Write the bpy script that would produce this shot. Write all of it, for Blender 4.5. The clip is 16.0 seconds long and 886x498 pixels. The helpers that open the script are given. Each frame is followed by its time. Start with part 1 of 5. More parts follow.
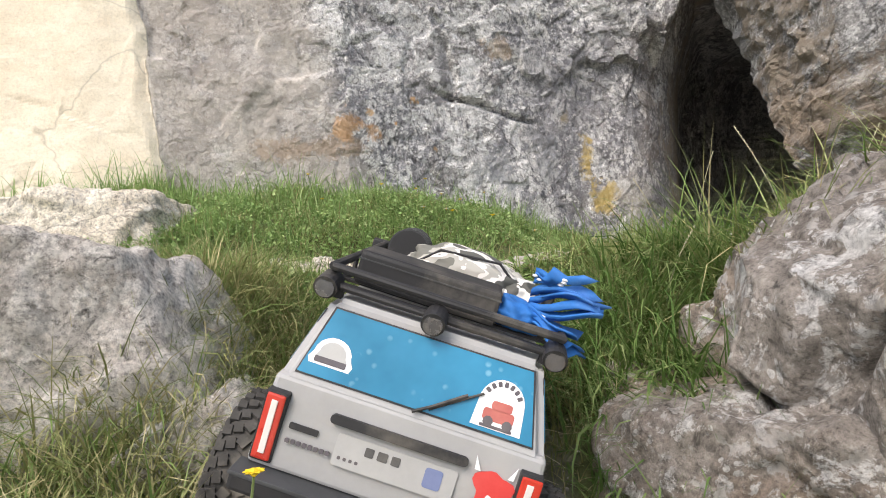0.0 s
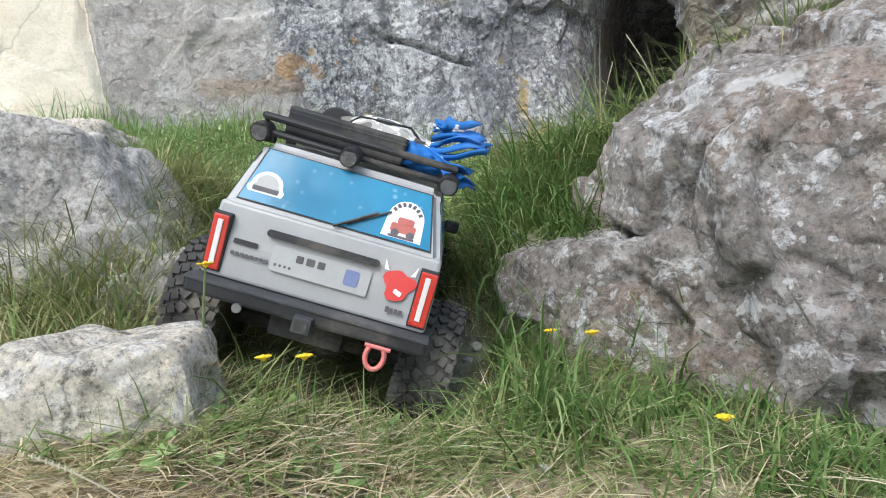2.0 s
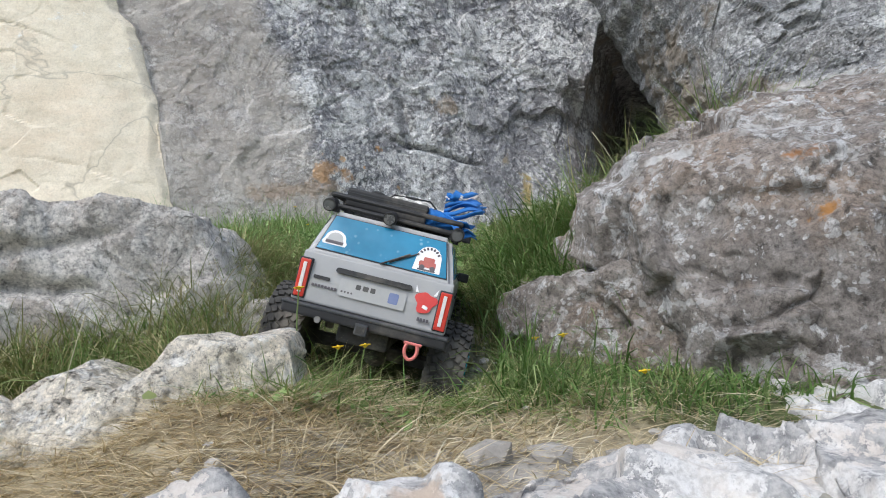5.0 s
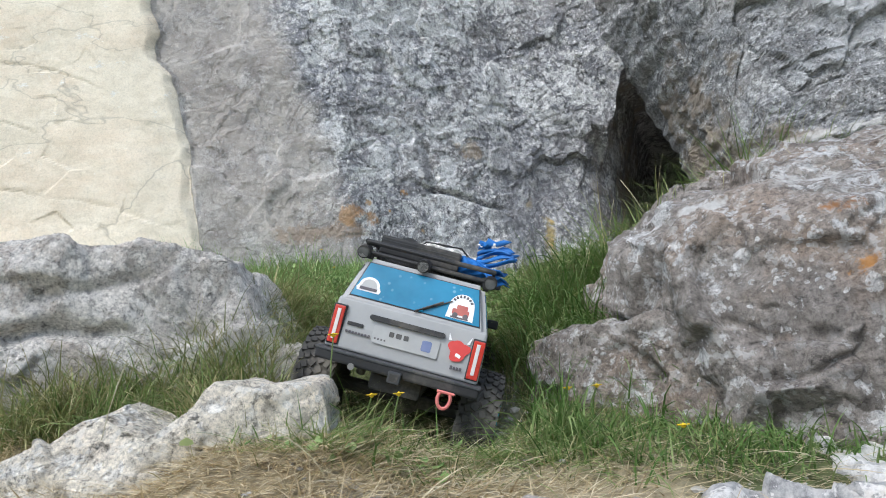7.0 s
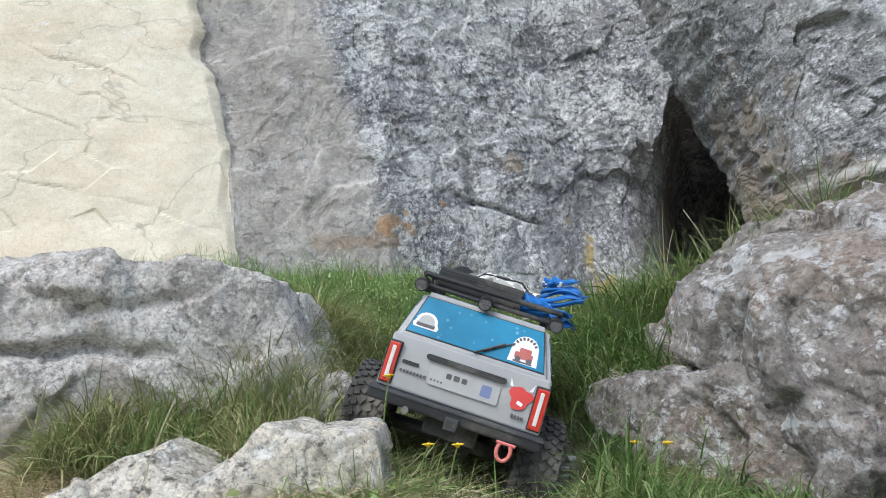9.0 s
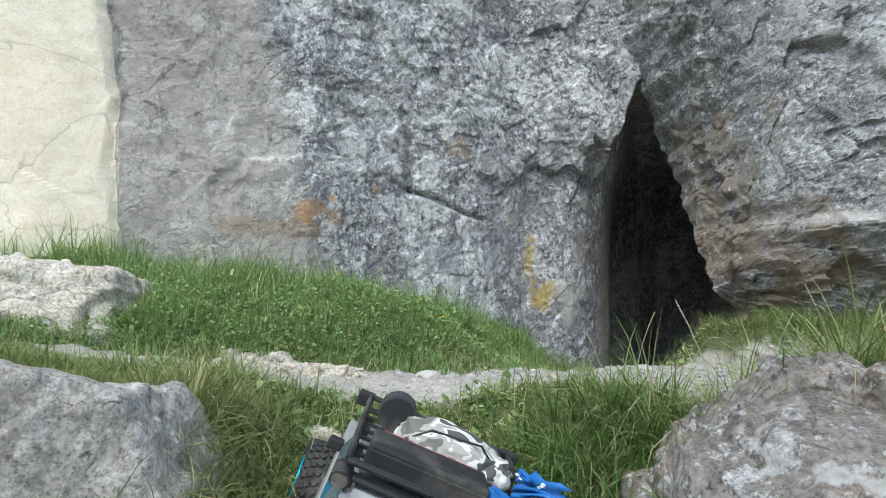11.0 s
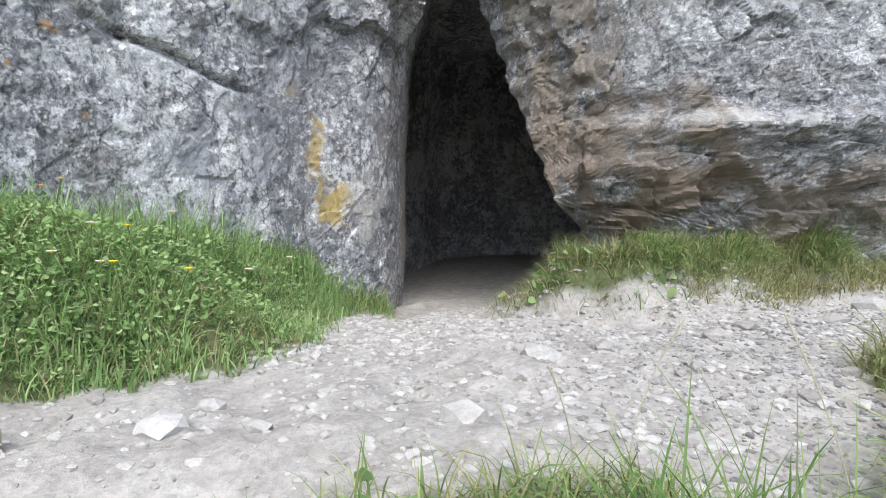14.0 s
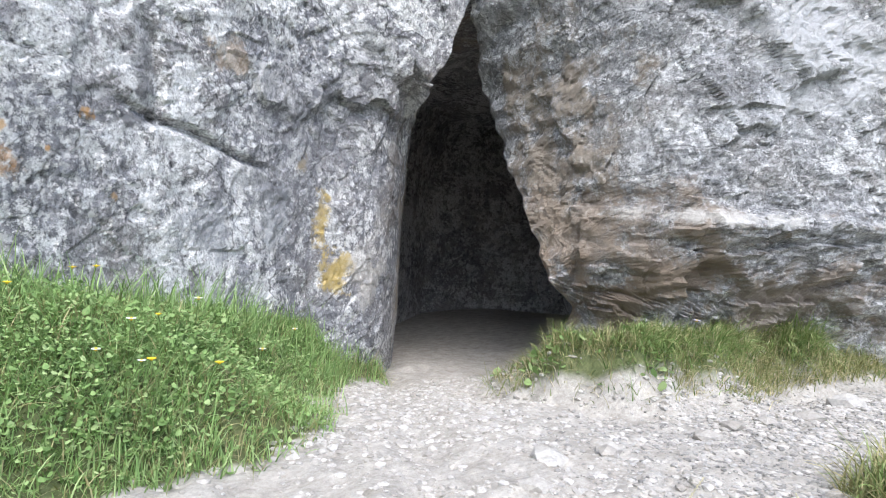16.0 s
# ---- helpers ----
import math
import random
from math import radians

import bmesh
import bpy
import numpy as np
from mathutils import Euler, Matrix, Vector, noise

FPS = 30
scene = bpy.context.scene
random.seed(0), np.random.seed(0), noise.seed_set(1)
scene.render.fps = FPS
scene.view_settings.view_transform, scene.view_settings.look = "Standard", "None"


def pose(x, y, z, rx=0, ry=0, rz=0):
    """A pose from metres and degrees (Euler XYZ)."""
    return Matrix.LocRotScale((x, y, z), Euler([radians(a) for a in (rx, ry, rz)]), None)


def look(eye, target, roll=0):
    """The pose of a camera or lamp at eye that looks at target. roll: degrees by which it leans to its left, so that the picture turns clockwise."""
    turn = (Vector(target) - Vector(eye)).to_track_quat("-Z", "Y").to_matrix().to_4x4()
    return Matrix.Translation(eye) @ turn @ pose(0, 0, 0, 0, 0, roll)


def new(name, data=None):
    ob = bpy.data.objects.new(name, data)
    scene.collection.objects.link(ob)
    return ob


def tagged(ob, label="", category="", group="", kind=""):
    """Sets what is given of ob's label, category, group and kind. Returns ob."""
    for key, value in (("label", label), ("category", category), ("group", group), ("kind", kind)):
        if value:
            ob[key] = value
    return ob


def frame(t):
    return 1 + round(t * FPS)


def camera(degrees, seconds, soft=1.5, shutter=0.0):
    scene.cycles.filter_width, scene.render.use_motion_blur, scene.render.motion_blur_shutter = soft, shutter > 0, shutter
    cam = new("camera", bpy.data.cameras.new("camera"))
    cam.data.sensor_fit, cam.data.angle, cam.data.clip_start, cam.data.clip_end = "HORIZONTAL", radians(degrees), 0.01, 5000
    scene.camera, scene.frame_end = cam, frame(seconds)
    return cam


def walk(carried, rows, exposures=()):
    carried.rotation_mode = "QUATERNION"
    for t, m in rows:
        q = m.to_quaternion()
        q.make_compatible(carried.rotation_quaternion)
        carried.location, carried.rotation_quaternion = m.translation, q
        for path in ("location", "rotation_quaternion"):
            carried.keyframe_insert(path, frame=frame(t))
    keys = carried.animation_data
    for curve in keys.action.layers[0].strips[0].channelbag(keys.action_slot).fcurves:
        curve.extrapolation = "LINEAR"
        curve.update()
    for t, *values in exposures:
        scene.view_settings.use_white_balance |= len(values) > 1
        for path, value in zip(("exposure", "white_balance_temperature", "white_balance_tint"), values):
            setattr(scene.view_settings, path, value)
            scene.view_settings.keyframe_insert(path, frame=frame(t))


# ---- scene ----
cam = camera(69.3, 16.0, 1.0)
PATH = [
    (0, (0.07, 0.175, 0.637), (-0.093, 2.167, 0.714), -3.4),
    (0.5, (0.091, 0.179, 0.612), (-0.064, 2.173, 0.668), -4.9),
    (1, (0.097, 0.151, 0.583), (-0.016, 2.147, 0.605), -3.2),
    (1.5, (0.102, 0.11, 0.563), (0.045, 2.109, 0.568), -3.9),
    (2, (0.105, 0.073, 0.531), (0.072, 2.072, 0.497), -4.9),
    (2.5, (0.124, 0.014, 0.506), (0.101, 2.013, 0.452), -5.1),
    (3, (0.111, -0.1, 0.462), (0.172, 1.896, 0.344), -4.0),
    (3.5, (0.113, -0.167, 0.465), (0.195, 1.828, 0.355), -3.0),
    (4, (0.111, -0.17, 0.444), (0.115, 1.825, 0.597), -6.1),
    (4.5, (0.111, -0.171, 0.423), (0.054, 1.818, 0.628), -7.8),
    (5, (0.109, -0.17, 0.447), (0.05, 1.809, 0.732), -7.0),
    (5.2, (0.099, -0.171, 0.46), (0.033, 1.803, 0.772), -5.9),
    (7.5, (0.09, -0.177, 0.456), (-0.033, 1.774, 0.877), -6.3),
    (8, (0.085, -0.174, 0.46), (-0.064, 1.775, 0.883), -6.2),
    (8.5, (0.074, -0.165, 0.469), (-0.103, 1.78, 0.903), -5.7),
    (8.7, (0.063, -0.154, 0.481), (-0.138, 1.787, 0.919), -3.9),
    (10.8, (-0.009, 0.036, 0.744), (-0.028, 2.021, 0.986), 1.2),
    (11, (0.008, 0.088, 0.759), (0.076, 2.074, 0.981), 2.2),
    (11.5, (0.06, 0.299, 0.787), (0.346, 2.271, 0.959), 2.2),
    (12, (0.1, 0.48, 0.812), (0.517, 2.434, 0.906), 1.3),
    (12.5, (0.086, 0.544, 0.821), (0.586, 2.48, 0.828), 1.5),
    (13, (0.095, 0.596, 0.827), (0.687, 2.506, 0.785), 0.5),
    (13.5, (0.069, 0.679, 0.832), (0.805, 2.538, 0.761), 5.6),
    (14, (0.027, 0.739, 0.86), (0.844, 2.56, 0.735), 1.7),
    (14.5, (-0.032, 0.747, 0.898), (0.804, 2.56, 0.781), 4.0),
    (15, (-0.062, 0.731, 0.938), (0.772, 2.546, 0.844), 2.6),
    (15.5, (-0.068, 0.72, 0.957), (0.791, 2.525, 0.9), 4.0),
    (16, (-0.065, 0.715, 0.961), (0.824, 2.507, 0.95), 4.4),
]
walk(cam, [(t, look(eye, target, roll)) for t, eye, target, roll in PATH],
     [(0, 0.74, 6900, 11), (1.5, 0.74, 6100, 6), (2.5, 0.62, 6150, 7), (3.0, 0.62, 6200, 8), (3.5, 0.30, 6200, 8), (5.2, 0.35, 6100, 7), (7.3, 0.43, 6000, 6), (8.5, 0.43, 6000, 6), (11, 0.47, 5950, 2), (11.5, 0.66, 5950, 3), (12.5, 0.92, 5950, 4), (13.5, 0.84, 6000, 8), (15, 0.92, 6000, 8), (16, 1.1, 6000, 9)])

# ---- world, sun, exposure ----
world = bpy.data.worlds.new("overcast_sky")
scene.world = world
world.use_nodes = True
wn = world.node_tree
sky = wn.nodes.new("ShaderNodeTexSky")
sky.sky_type, sky.sun_disc = "NISHITA", False
sky.sun_elevation, sky.sun_rotation = radians(55), radians(200)
sky.air_density, sky.dust_density = 1.0, 3.0
bg = wn.nodes["Background"]
bg.inputs["Strength"].default_value = 0.15
wn.links.new(sky.outputs[0], bg.inputs[0])
sun_data = bpy.data.lights.new("sun", "SUN")
sun_data.energy, sun_data.angle, sun_data.color = 1.5, radians(40), (1.0, 0.98, 0.95)
sun = new("sun", sun_data)
sun.matrix_world = look((-1.6, -2.6, 5.0), (0.2, 1.4, 0.6))


# ---- noise for shapes ----
RNG = np.random.default_rng(7)
PERM = RNG.permutation(4096)
LATT = RNG.random(4096) * 2 - 1


def vnoise(p):
    """Smooth value noise, -1 to 1, at points p (n, 3)."""
    i = np.floor(p).astype(np.int64)
    f = p - i
    f = f * f * f * (f * (f * 6 - 15) + 10)
    out = 0.0
    for dx in (0, 1):
        for dy in (0, 1):
            for dz in (0, 1):
                h = PERM[(PERM[(PERM[(i[:, 0] + dx) & 4095] + i[:, 1] + dy) & 4095] + i[:, 2] + dz) & 4095]
                w = (f[:, 0] if dx else 1 - f[:, 0]) * (f[:, 1] if dy else 1 - f[:, 1]) * (f[:, 2] if dz else 1 - f[:, 2])
                out = out + w * LATT[h]
    return out


def fbm(p, octaves=4, gain=0.5):
    total, amp = 0.0, 1.0
    q = np.array(p, float)
    for k in range(octaves):
        total = total + amp * vnoise(q + 17.3 * k)
        q, amp = q * 2.03, amp * gain
    return total


def ridged(p, octaves=4):
    total, amp = 0.0, 1.0
    q = np.array(p, float)
    for k in range(octaves):
        total = total + amp * (1 - 2 * np.abs(vnoise(q + 9.1 * k)))
        q, amp = q * 2.1, amp * 0.5
    return total


def smooth(a, b, v):
    t = np.clip((v - a) / (b - a), 0, 1)
    return t * t * (3 - 2 * t)


def facets(p, scale, seed):
    """Cellular relief: how far p lies inside its cell, for blocky fractured rock."""
    q = p * scale
    i = np.floor(q).astype(np.int64)
    best, second = np.full(len(p), 9.0), np.full(len(p), 9.0)
    height, total = np.zeros(len(p)), np.full(len(p), 1e-60)
    for dx in (-1, 0, 1):
        for dy in (-1, 0, 1):
            for dz in (-1, 0, 1):
                c = i + np.array((dx, dy, dz))
                h = PERM[(PERM[(PERM[(c[:, 0] + seed) & 4095] + c[:, 1]) & 4095] + c[:, 2]) & 4095]
                o = np.stack([LATT[h], LATT[(h + 1013) & 4095], LATT[(h + 2027) & 4095]], 1) * 0.45 + 0.5
                d = np.sqrt((((c + o) - q) ** 2).sum(1))
                near = d < best
                second = np.where(near, best, np.minimum(second, d))
                slope = np.stack([LATT[(h + 77) & 4095], LATT[(h + 555) & 4095], LATT[(h + 1777) & 4095]], 1)
                weight = np.exp(-55 * d)
                height += weight * (0.6 * LATT[(h + 3041) & 4095] + 1.5 * (slope * (q - c - o)).sum(1))
                total += weight
                best = np.where(near, d, best)
    return height / total, second - best


# ---- materials ----
def mat_base(name, rough=0.85):
    m = bpy.data.materials.new(name)
    m.use_nodes = True
    nt = m.node_tree
    b = nt.nodes["Principled BSDF"]
    b.inputs["Roughness"].default_value = rough
    return m, nt, b


def node(nt, kind, **values):
    n = nt.nodes.new(kind)
    for key, value in values.items():
        n.inputs[key.replace("_", " ")].default_value = value
    return n


def noise_node(nt, vec, scale, detail=5.0, rough=0.6, distort=0.0):
    n = node(nt, "ShaderNodeTexNoise", Scale=scale, Detail=detail, Roughness=rough, Distortion=distort)
    nt.links.new(vec, n.inputs["Vector"])
    return n.outputs["Fac"]


def ramp(nt, fac, stops):
    n = nt.nodes.new("ShaderNodeValToRGB")
    el = n.color_ramp.elements
    while len(el) < len(stops):
        el.new(0.5)
    for e, (p, c) in zip(el, stops):
        e.position, e.color = p, (*(c if isinstance(c, tuple) else (c, c, c)), 1)
    nt.links.new(fac, n.inputs[0])
    return n.outputs[0]


def mix(nt, fac, a, b, kind="MIX"):
    n = nt.nodes.new("ShaderNodeMix")
    n.data_type, n.blend_type = "RGBA", kind
    for socket, value in ((n.inputs[0], fac), (n.inputs[6], a), (n.inputs[7], b)):
        if isinstance(value, (int, float)):
            socket.default_value = value
        elif isinstance(value, tuple):
            socket.default_value = (*value, 1)
        else:
            nt.links.new(value, socket)
    return n.outputs[2]


def math_node(nt, op, a, b=0.0):
    n = nt.nodes.new("ShaderNodeMath")
    n.operation = op
    for socket, value in zip(n.inputs, (a, b)):
        if isinstance(value, (int, float)):
            socket.default_value = value
        else:
            nt.links.new(value, socket)
    return n.outputs[0]


def bump(nt, b, height, strength, distance):
    n = node(nt, "ShaderNodeBump", Strength=strength, Distance=distance)
    nt.links.new(height, n.inputs["Height"])
    nt.links.new(n.outputs[0], b.inputs["Normal"])


def coords(nt):
    return nt.nodes.new("ShaderNodeNewGeometry").outputs["Position"]


def spot(nt, pos, centre, size, grain=9.0):
    """0 to 1 inside an uneven stain round a place."""
    d = nt.nodes.new("ShaderNodeVectorMath")
    d.operation = "SUBTRACT"
    nt.links.new(pos, d.inputs[0])
    d.inputs[1].default_value = centre
    s = nt.nodes.new("ShaderNodeVectorMath")
    s.operation = "DIVIDE"
    nt.links.new(d.outputs[0], s.inputs[0])
    s.inputs[1].default_value = size
    ln = nt.nodes.new("ShaderNodeVectorMath")
    ln.operation = "LENGTH"
    nt.links.new(s.outputs[0], ln.inputs[0])
    n = noise_node(nt, pos, grain, 6, 0.65)
    fine = noise_node(nt, pos, 95, 6, 0.8)
    v = math_node(nt, "SUBTRACT", math_node(nt, "MULTIPLY", math_node(nt, "SUBTRACT", n, 0.28), 4.6), ln.outputs["Value"])
    v = math_node(nt, "ADD", v, math_node(nt, "MULTIPLY", math_node(nt, "SUBTRACT", fine, 0.5), 2.0))
    return ramp(nt, v, [(0.0, 0.0), (0.6, 1.0)])


def rock_layers(nt, pos, dark, light, warm, lichen, amount, big=2.2, strata=0.0, warm_amount=0.5, rosettes=34.0, crack=0.45, spots=0.90, pitted=1.0):
    """Weathered limestone: two greys, brownish zones, crusts of pale lichen, thin cracks and pits. Colour and height."""
    vec = pos
    if strata:
        mp = nt.nodes.new("ShaderNodeMapping")
        mp.inputs["Rotation"].default_value = (0, radians(-8), 0)
        mp.inputs["Scale"].default_value = (1, 1, strata)
        nt.links.new(pos, mp.inputs["Vector"])
        vec = mp.outputs[0]
    n1 = noise_node(nt, vec, big, 10, 0.66, 0.4)
    n2 = noise_node(nt, vec, big * 8, 10, 0.76, 0.3)
    n3 = noise_node(nt, pos, 90, 8, 0.8)
    tone = math_node(nt, "ADD", math_node(nt, "MULTIPLY", n1, 0.40), math_node(nt, "MULTIPLY", n2, 0.42))
    tone = math_node(nt, "ADD", tone, math_node(nt, "MULTIPLY", n3, 0.18))
    col = ramp(nt, tone, [(0.40, dark), (0.57, light)])
    col = mix(nt, ramp(nt, noise_node(nt, vec, big * 1.3, 9, 0.68), [(0.48, 0.0), (0.62, warm_amount)]), col, warm)
    nz = node(nt, "ShaderNodeTexNoise", Scale=26.0, Detail=5.0)
    nt.links.new(pos, nz.inputs["Vector"])
    sc = nt.nodes.new("ShaderNodeVectorMath")
    sc.operation = "SCALE"
    sc.inputs["Scale"].default_value = 0.022
    nt.links.new(nz.outputs["Color"], sc.inputs[0])
    wob = nt.nodes.new("ShaderNodeVectorMath")
    wob.operation = "ADD"
    nt.links.new(pos, wob.inputs[0])
    nt.links.new(sc.outputs[0], wob.inputs[1])
    vor = node(nt, "ShaderNodeTexVoronoi", Scale=rosettes)
    nt.links.new(wob.outputs[0], vor.inputs["Vector"])
    # crusts: wide drifts, torn at the edges, with round spots strewn between
    drift = noise_node(nt, vec, big * 4.2, 12, 0.80, 0.4)
    zone = noise_node(nt, pos, big * 0.9, 4, 0.5)
    rosette = math_node(nt, "SUBTRACT", 0.5, vor.outputs["Distance"])
    cover = math_node(nt, "ADD", drift, math_node(nt, "MULTIPLY", rosette, 0.10))
    cover = math_node(nt, "ADD", cover, math_node(nt, "MULTIPLY", math_node(nt, "SUBTRACT", n3, 0.5), 0.22))
    cover = math_node(nt, "ADD", cover, math_node(nt, "MULTIPLY", math_node(nt, "SUBTRACT", zone, 0.5), 0.35))
    edge = 0.66 - 0.2 * amount
    mask = ramp(nt, cover, [(edge, 0.0), (edge + 0.008, 0.75), (edge + 0.12, 1.0)])
    pick = node(nt, "ShaderNodeTexVoronoi", Scale=rosettes * 0.7)
    nt.links.new(wob.outputs[0], pick.inputs["Vector"])
    sep = nt.nodes.new("ShaderNodeSeparateColor")
    nt.links.new(pick.outputs["Color"], sep.inputs[0])
    crowd = ramp(nt, noise_node(nt, pos, big * 1.7, 5, 0.6), [(0.38, spots + 0.06), (0.66, spots - 0.42)])
    few = math_node(nt, "GREATER_THAN", sep.outputs[0], crowd)
    reach = math_node(nt, "ADD", 0.20, math_node(nt, "MULTIPLY", sep.outputs[1], 0.22))
    disc = math_node(nt, "MULTIPLY", few, math_node(nt, "LESS_THAN", pick.outputs["Distance"], reach))
    small = node(nt, "ShaderNodeTexVoronoi", Scale=rosettes * 2.3)
    nt.links.new(wob.outputs[0], small.inputs["Vector"])
    sep2 = nt.nodes.new("ShaderNodeSeparateColor")
    nt.links.new(small.outputs["Color"], sep2.inputs[0])
    dots = math_node(nt, "MULTIPLY", math_node(nt, "GREATER_THAN", sep2.outputs[0], crowd), math_node(nt, "LESS_THAN", small.outputs["Distance"], 0.34))
    disc = math_node(nt, "MAXIMUM", disc, dots)
    disc = math_node(nt, "MULTIPLY", disc, ramp(nt, noise_node(nt, pos, 60, 7, 0.8), [(0.44, 0.0), (0.52, 1.0)]))
    mask = math_node(nt, "MAXIMUM", mask, math_node(nt, "MULTIPLY", disc, 0.8))
    lich = mix(nt, ramp(nt, n3, [(0.35, 0.75), (0.6, 0.0)]), lichen, tuple(c * 0.62 for c in lichen))
    col = mix(nt, mask, col, lich)
    pits = ramp(nt, noise_node(nt, pos, 170, 6, 0.85), [(0.36, 1 - 0.75 * pitted), (0.48, 1 - 0.05 * pitted), (0.62, 1 + 0.40 * pitted)])
    col = mix(nt, 1.0, col, pits, "MULTIPLY")
    # Small nicks in the bump, their inner shade multiplied into the colour.
    nicks = noise_node(nt, vec, 48, 7, 0.75, 0.6)
    col = mix(nt, 1.0, col, ramp(nt, nicks, [(0.36, 1 - 0.6 * pitted), (0.40, 1.0), (0.62, 1.0), (0.66, 1 + 0.25 * pitted)]), "MULTIPLY")
    flake = noise_node(nt, pos, 62, 5, 0.62)
    patchy = ramp(nt, noise_node(nt, pos, big * 3.1, 5, 0.6), [(0.42, 0.15), (0.58, 1.0)])
    col = mix(nt, math_node(nt, "MULTIPLY", ramp(nt, flake, [(0.555, 0.0), (0.575, 0.5 * pitted)]), patchy), col, lichen)
    col = mix(nt, math_node(nt, "MULTIPLY", ramp(nt, flake, [(0.415, 0.55 * pitted), (0.435, 0.0)]), patchy), col, tuple(c * 0.55 for c in dark))
    ck = noise_node(nt, vec, big * 1.3, 4, 0.5, 0.35)
    line = math_node(nt, "ABSOLUTE", math_node(nt, "SUBTRACT", ck, 0.5))
    crackm = ramp(nt, line, [(0.0, 1.0 - crack), (0.006, 1.0)])
    col = mix(nt, 1.0, col, crackm, "MULTIPLY")
    h = math_node(nt, "ADD", math_node(nt, "MULTIPLY", n2, 0.9), math_node(nt, "MULTIPLY", n3, 0.3))
    h = math_node(nt, "ADD", h, math_node(nt, "MULTIPLY", mask, 0.05))
    h = math_node(nt, "ADD", h, math_node(nt, "MULTIPLY", crackm, 0.2))
    h = math_node(nt, "ADD", h, math_node(nt, "MULTIPLY", ramp(nt, nicks, [(0.34, 0.0), (0.42, 1.0)]), 0.25 * pitted))
    return col, h


def stained(nt, pos, col, stains):
    for centre, size, tint, amount, grain in stains:
        col = mix(nt, math_node(nt, "MULTIPLY", spot(nt, pos, centre, size, grain), amount), col, tint)
    return col


def rock_material(name, *look_of, stains=(), rough=0.9, relief=0.9, **more):
    m, nt, b = mat_base(name, rough)
    pos = coords(nt)
    col, h = rock_layers(nt, pos, *look_of, **more)
    nt.links.new(stained(nt, pos, col, stains), b.inputs["Base Color"])
    b.inputs["Specular IOR Level"].default_value = 0.25
    bump(nt, b, h, relief, 0.014)
    return m


def cliff_material(stains):
    """The grey face, passing into the pale slab where the rock has broken away."""
    m, nt, b = mat_base("grey_limestone", 0.9)
    pos = coords(nt)
    grey, h1 = rock_layers(nt, pos, (0.15, 0.15, 0.165), (0.355, 0.355, 0.375), (0.38, 0.345, 0.315), (0.76, 0.755, 0.75), 0.76, 2.4, 0.0, 0.4, 40.0, 0.6, 0.80)
    fawn, h2 = rock_layers(nt, pos, (0.62, 0.55, 0.43), (0.80, 0.73, 0.60), (0.70, 0.57, 0.43), (0.84, 0.82, 0.76), 0.1, 1.6, 1.8, 0.5, 20.0, 0.30, 2.0, 0.22)
    at = nt.nodes.new("ShaderNodeAttribute")
    at.attribute_name = "pale"
    f = math_node(nt, "ADD", at.outputs["Fac"], math_node(nt, "MULTIPLY", math_node(nt, "SUBTRACT", noise_node(nt, pos, 7, 8, 0.7), 0.5), 0.5))
    f = ramp(nt, f, [(0.42, 0.0), (0.58, 1.0)])
    worn = nt.nodes.new("ShaderNodeAttribute")
    worn.attribute_name = "brown"
    bare = ramp(nt, noise_node(nt, pos, 6, 10, 0.7), [(0.35, (0.36, 0.32, 0.285)), (0.65, (0.60, 0.55, 0.49))])
    fb = math_node(nt, "ADD", worn.outputs["Fac"], math_node(nt, "MULTIPLY", math_node(nt, "SUBTRACT", noise_node(nt, pos, 9, 10, 0.75), 0.5), 0.9))
    grey = mix(nt, ramp(nt, fb, [(0.45, 0.0), (0.75, 0.75)]), grey, bare)
    col = mix(nt, f, stained(nt, pos, grey, stains), fawn)
    nt.links.new(col, b.inputs["Base Color"])
    b.inputs["Specular IOR Level"].default_value = 0.25
    hh = nt.nodes.new("ShaderNodeMix")
    hh.data_type = "FLOAT"
    nt.links.new(f, hh.inputs[0])
    nt.links.new(h1, hh.inputs[2])
    nt.links.new(math_node(nt, "MULTIPLY", h2, 0.22), hh.inputs[3])
    bump(nt, b, hh.outputs[0], 0.9, 0.014)
    return m


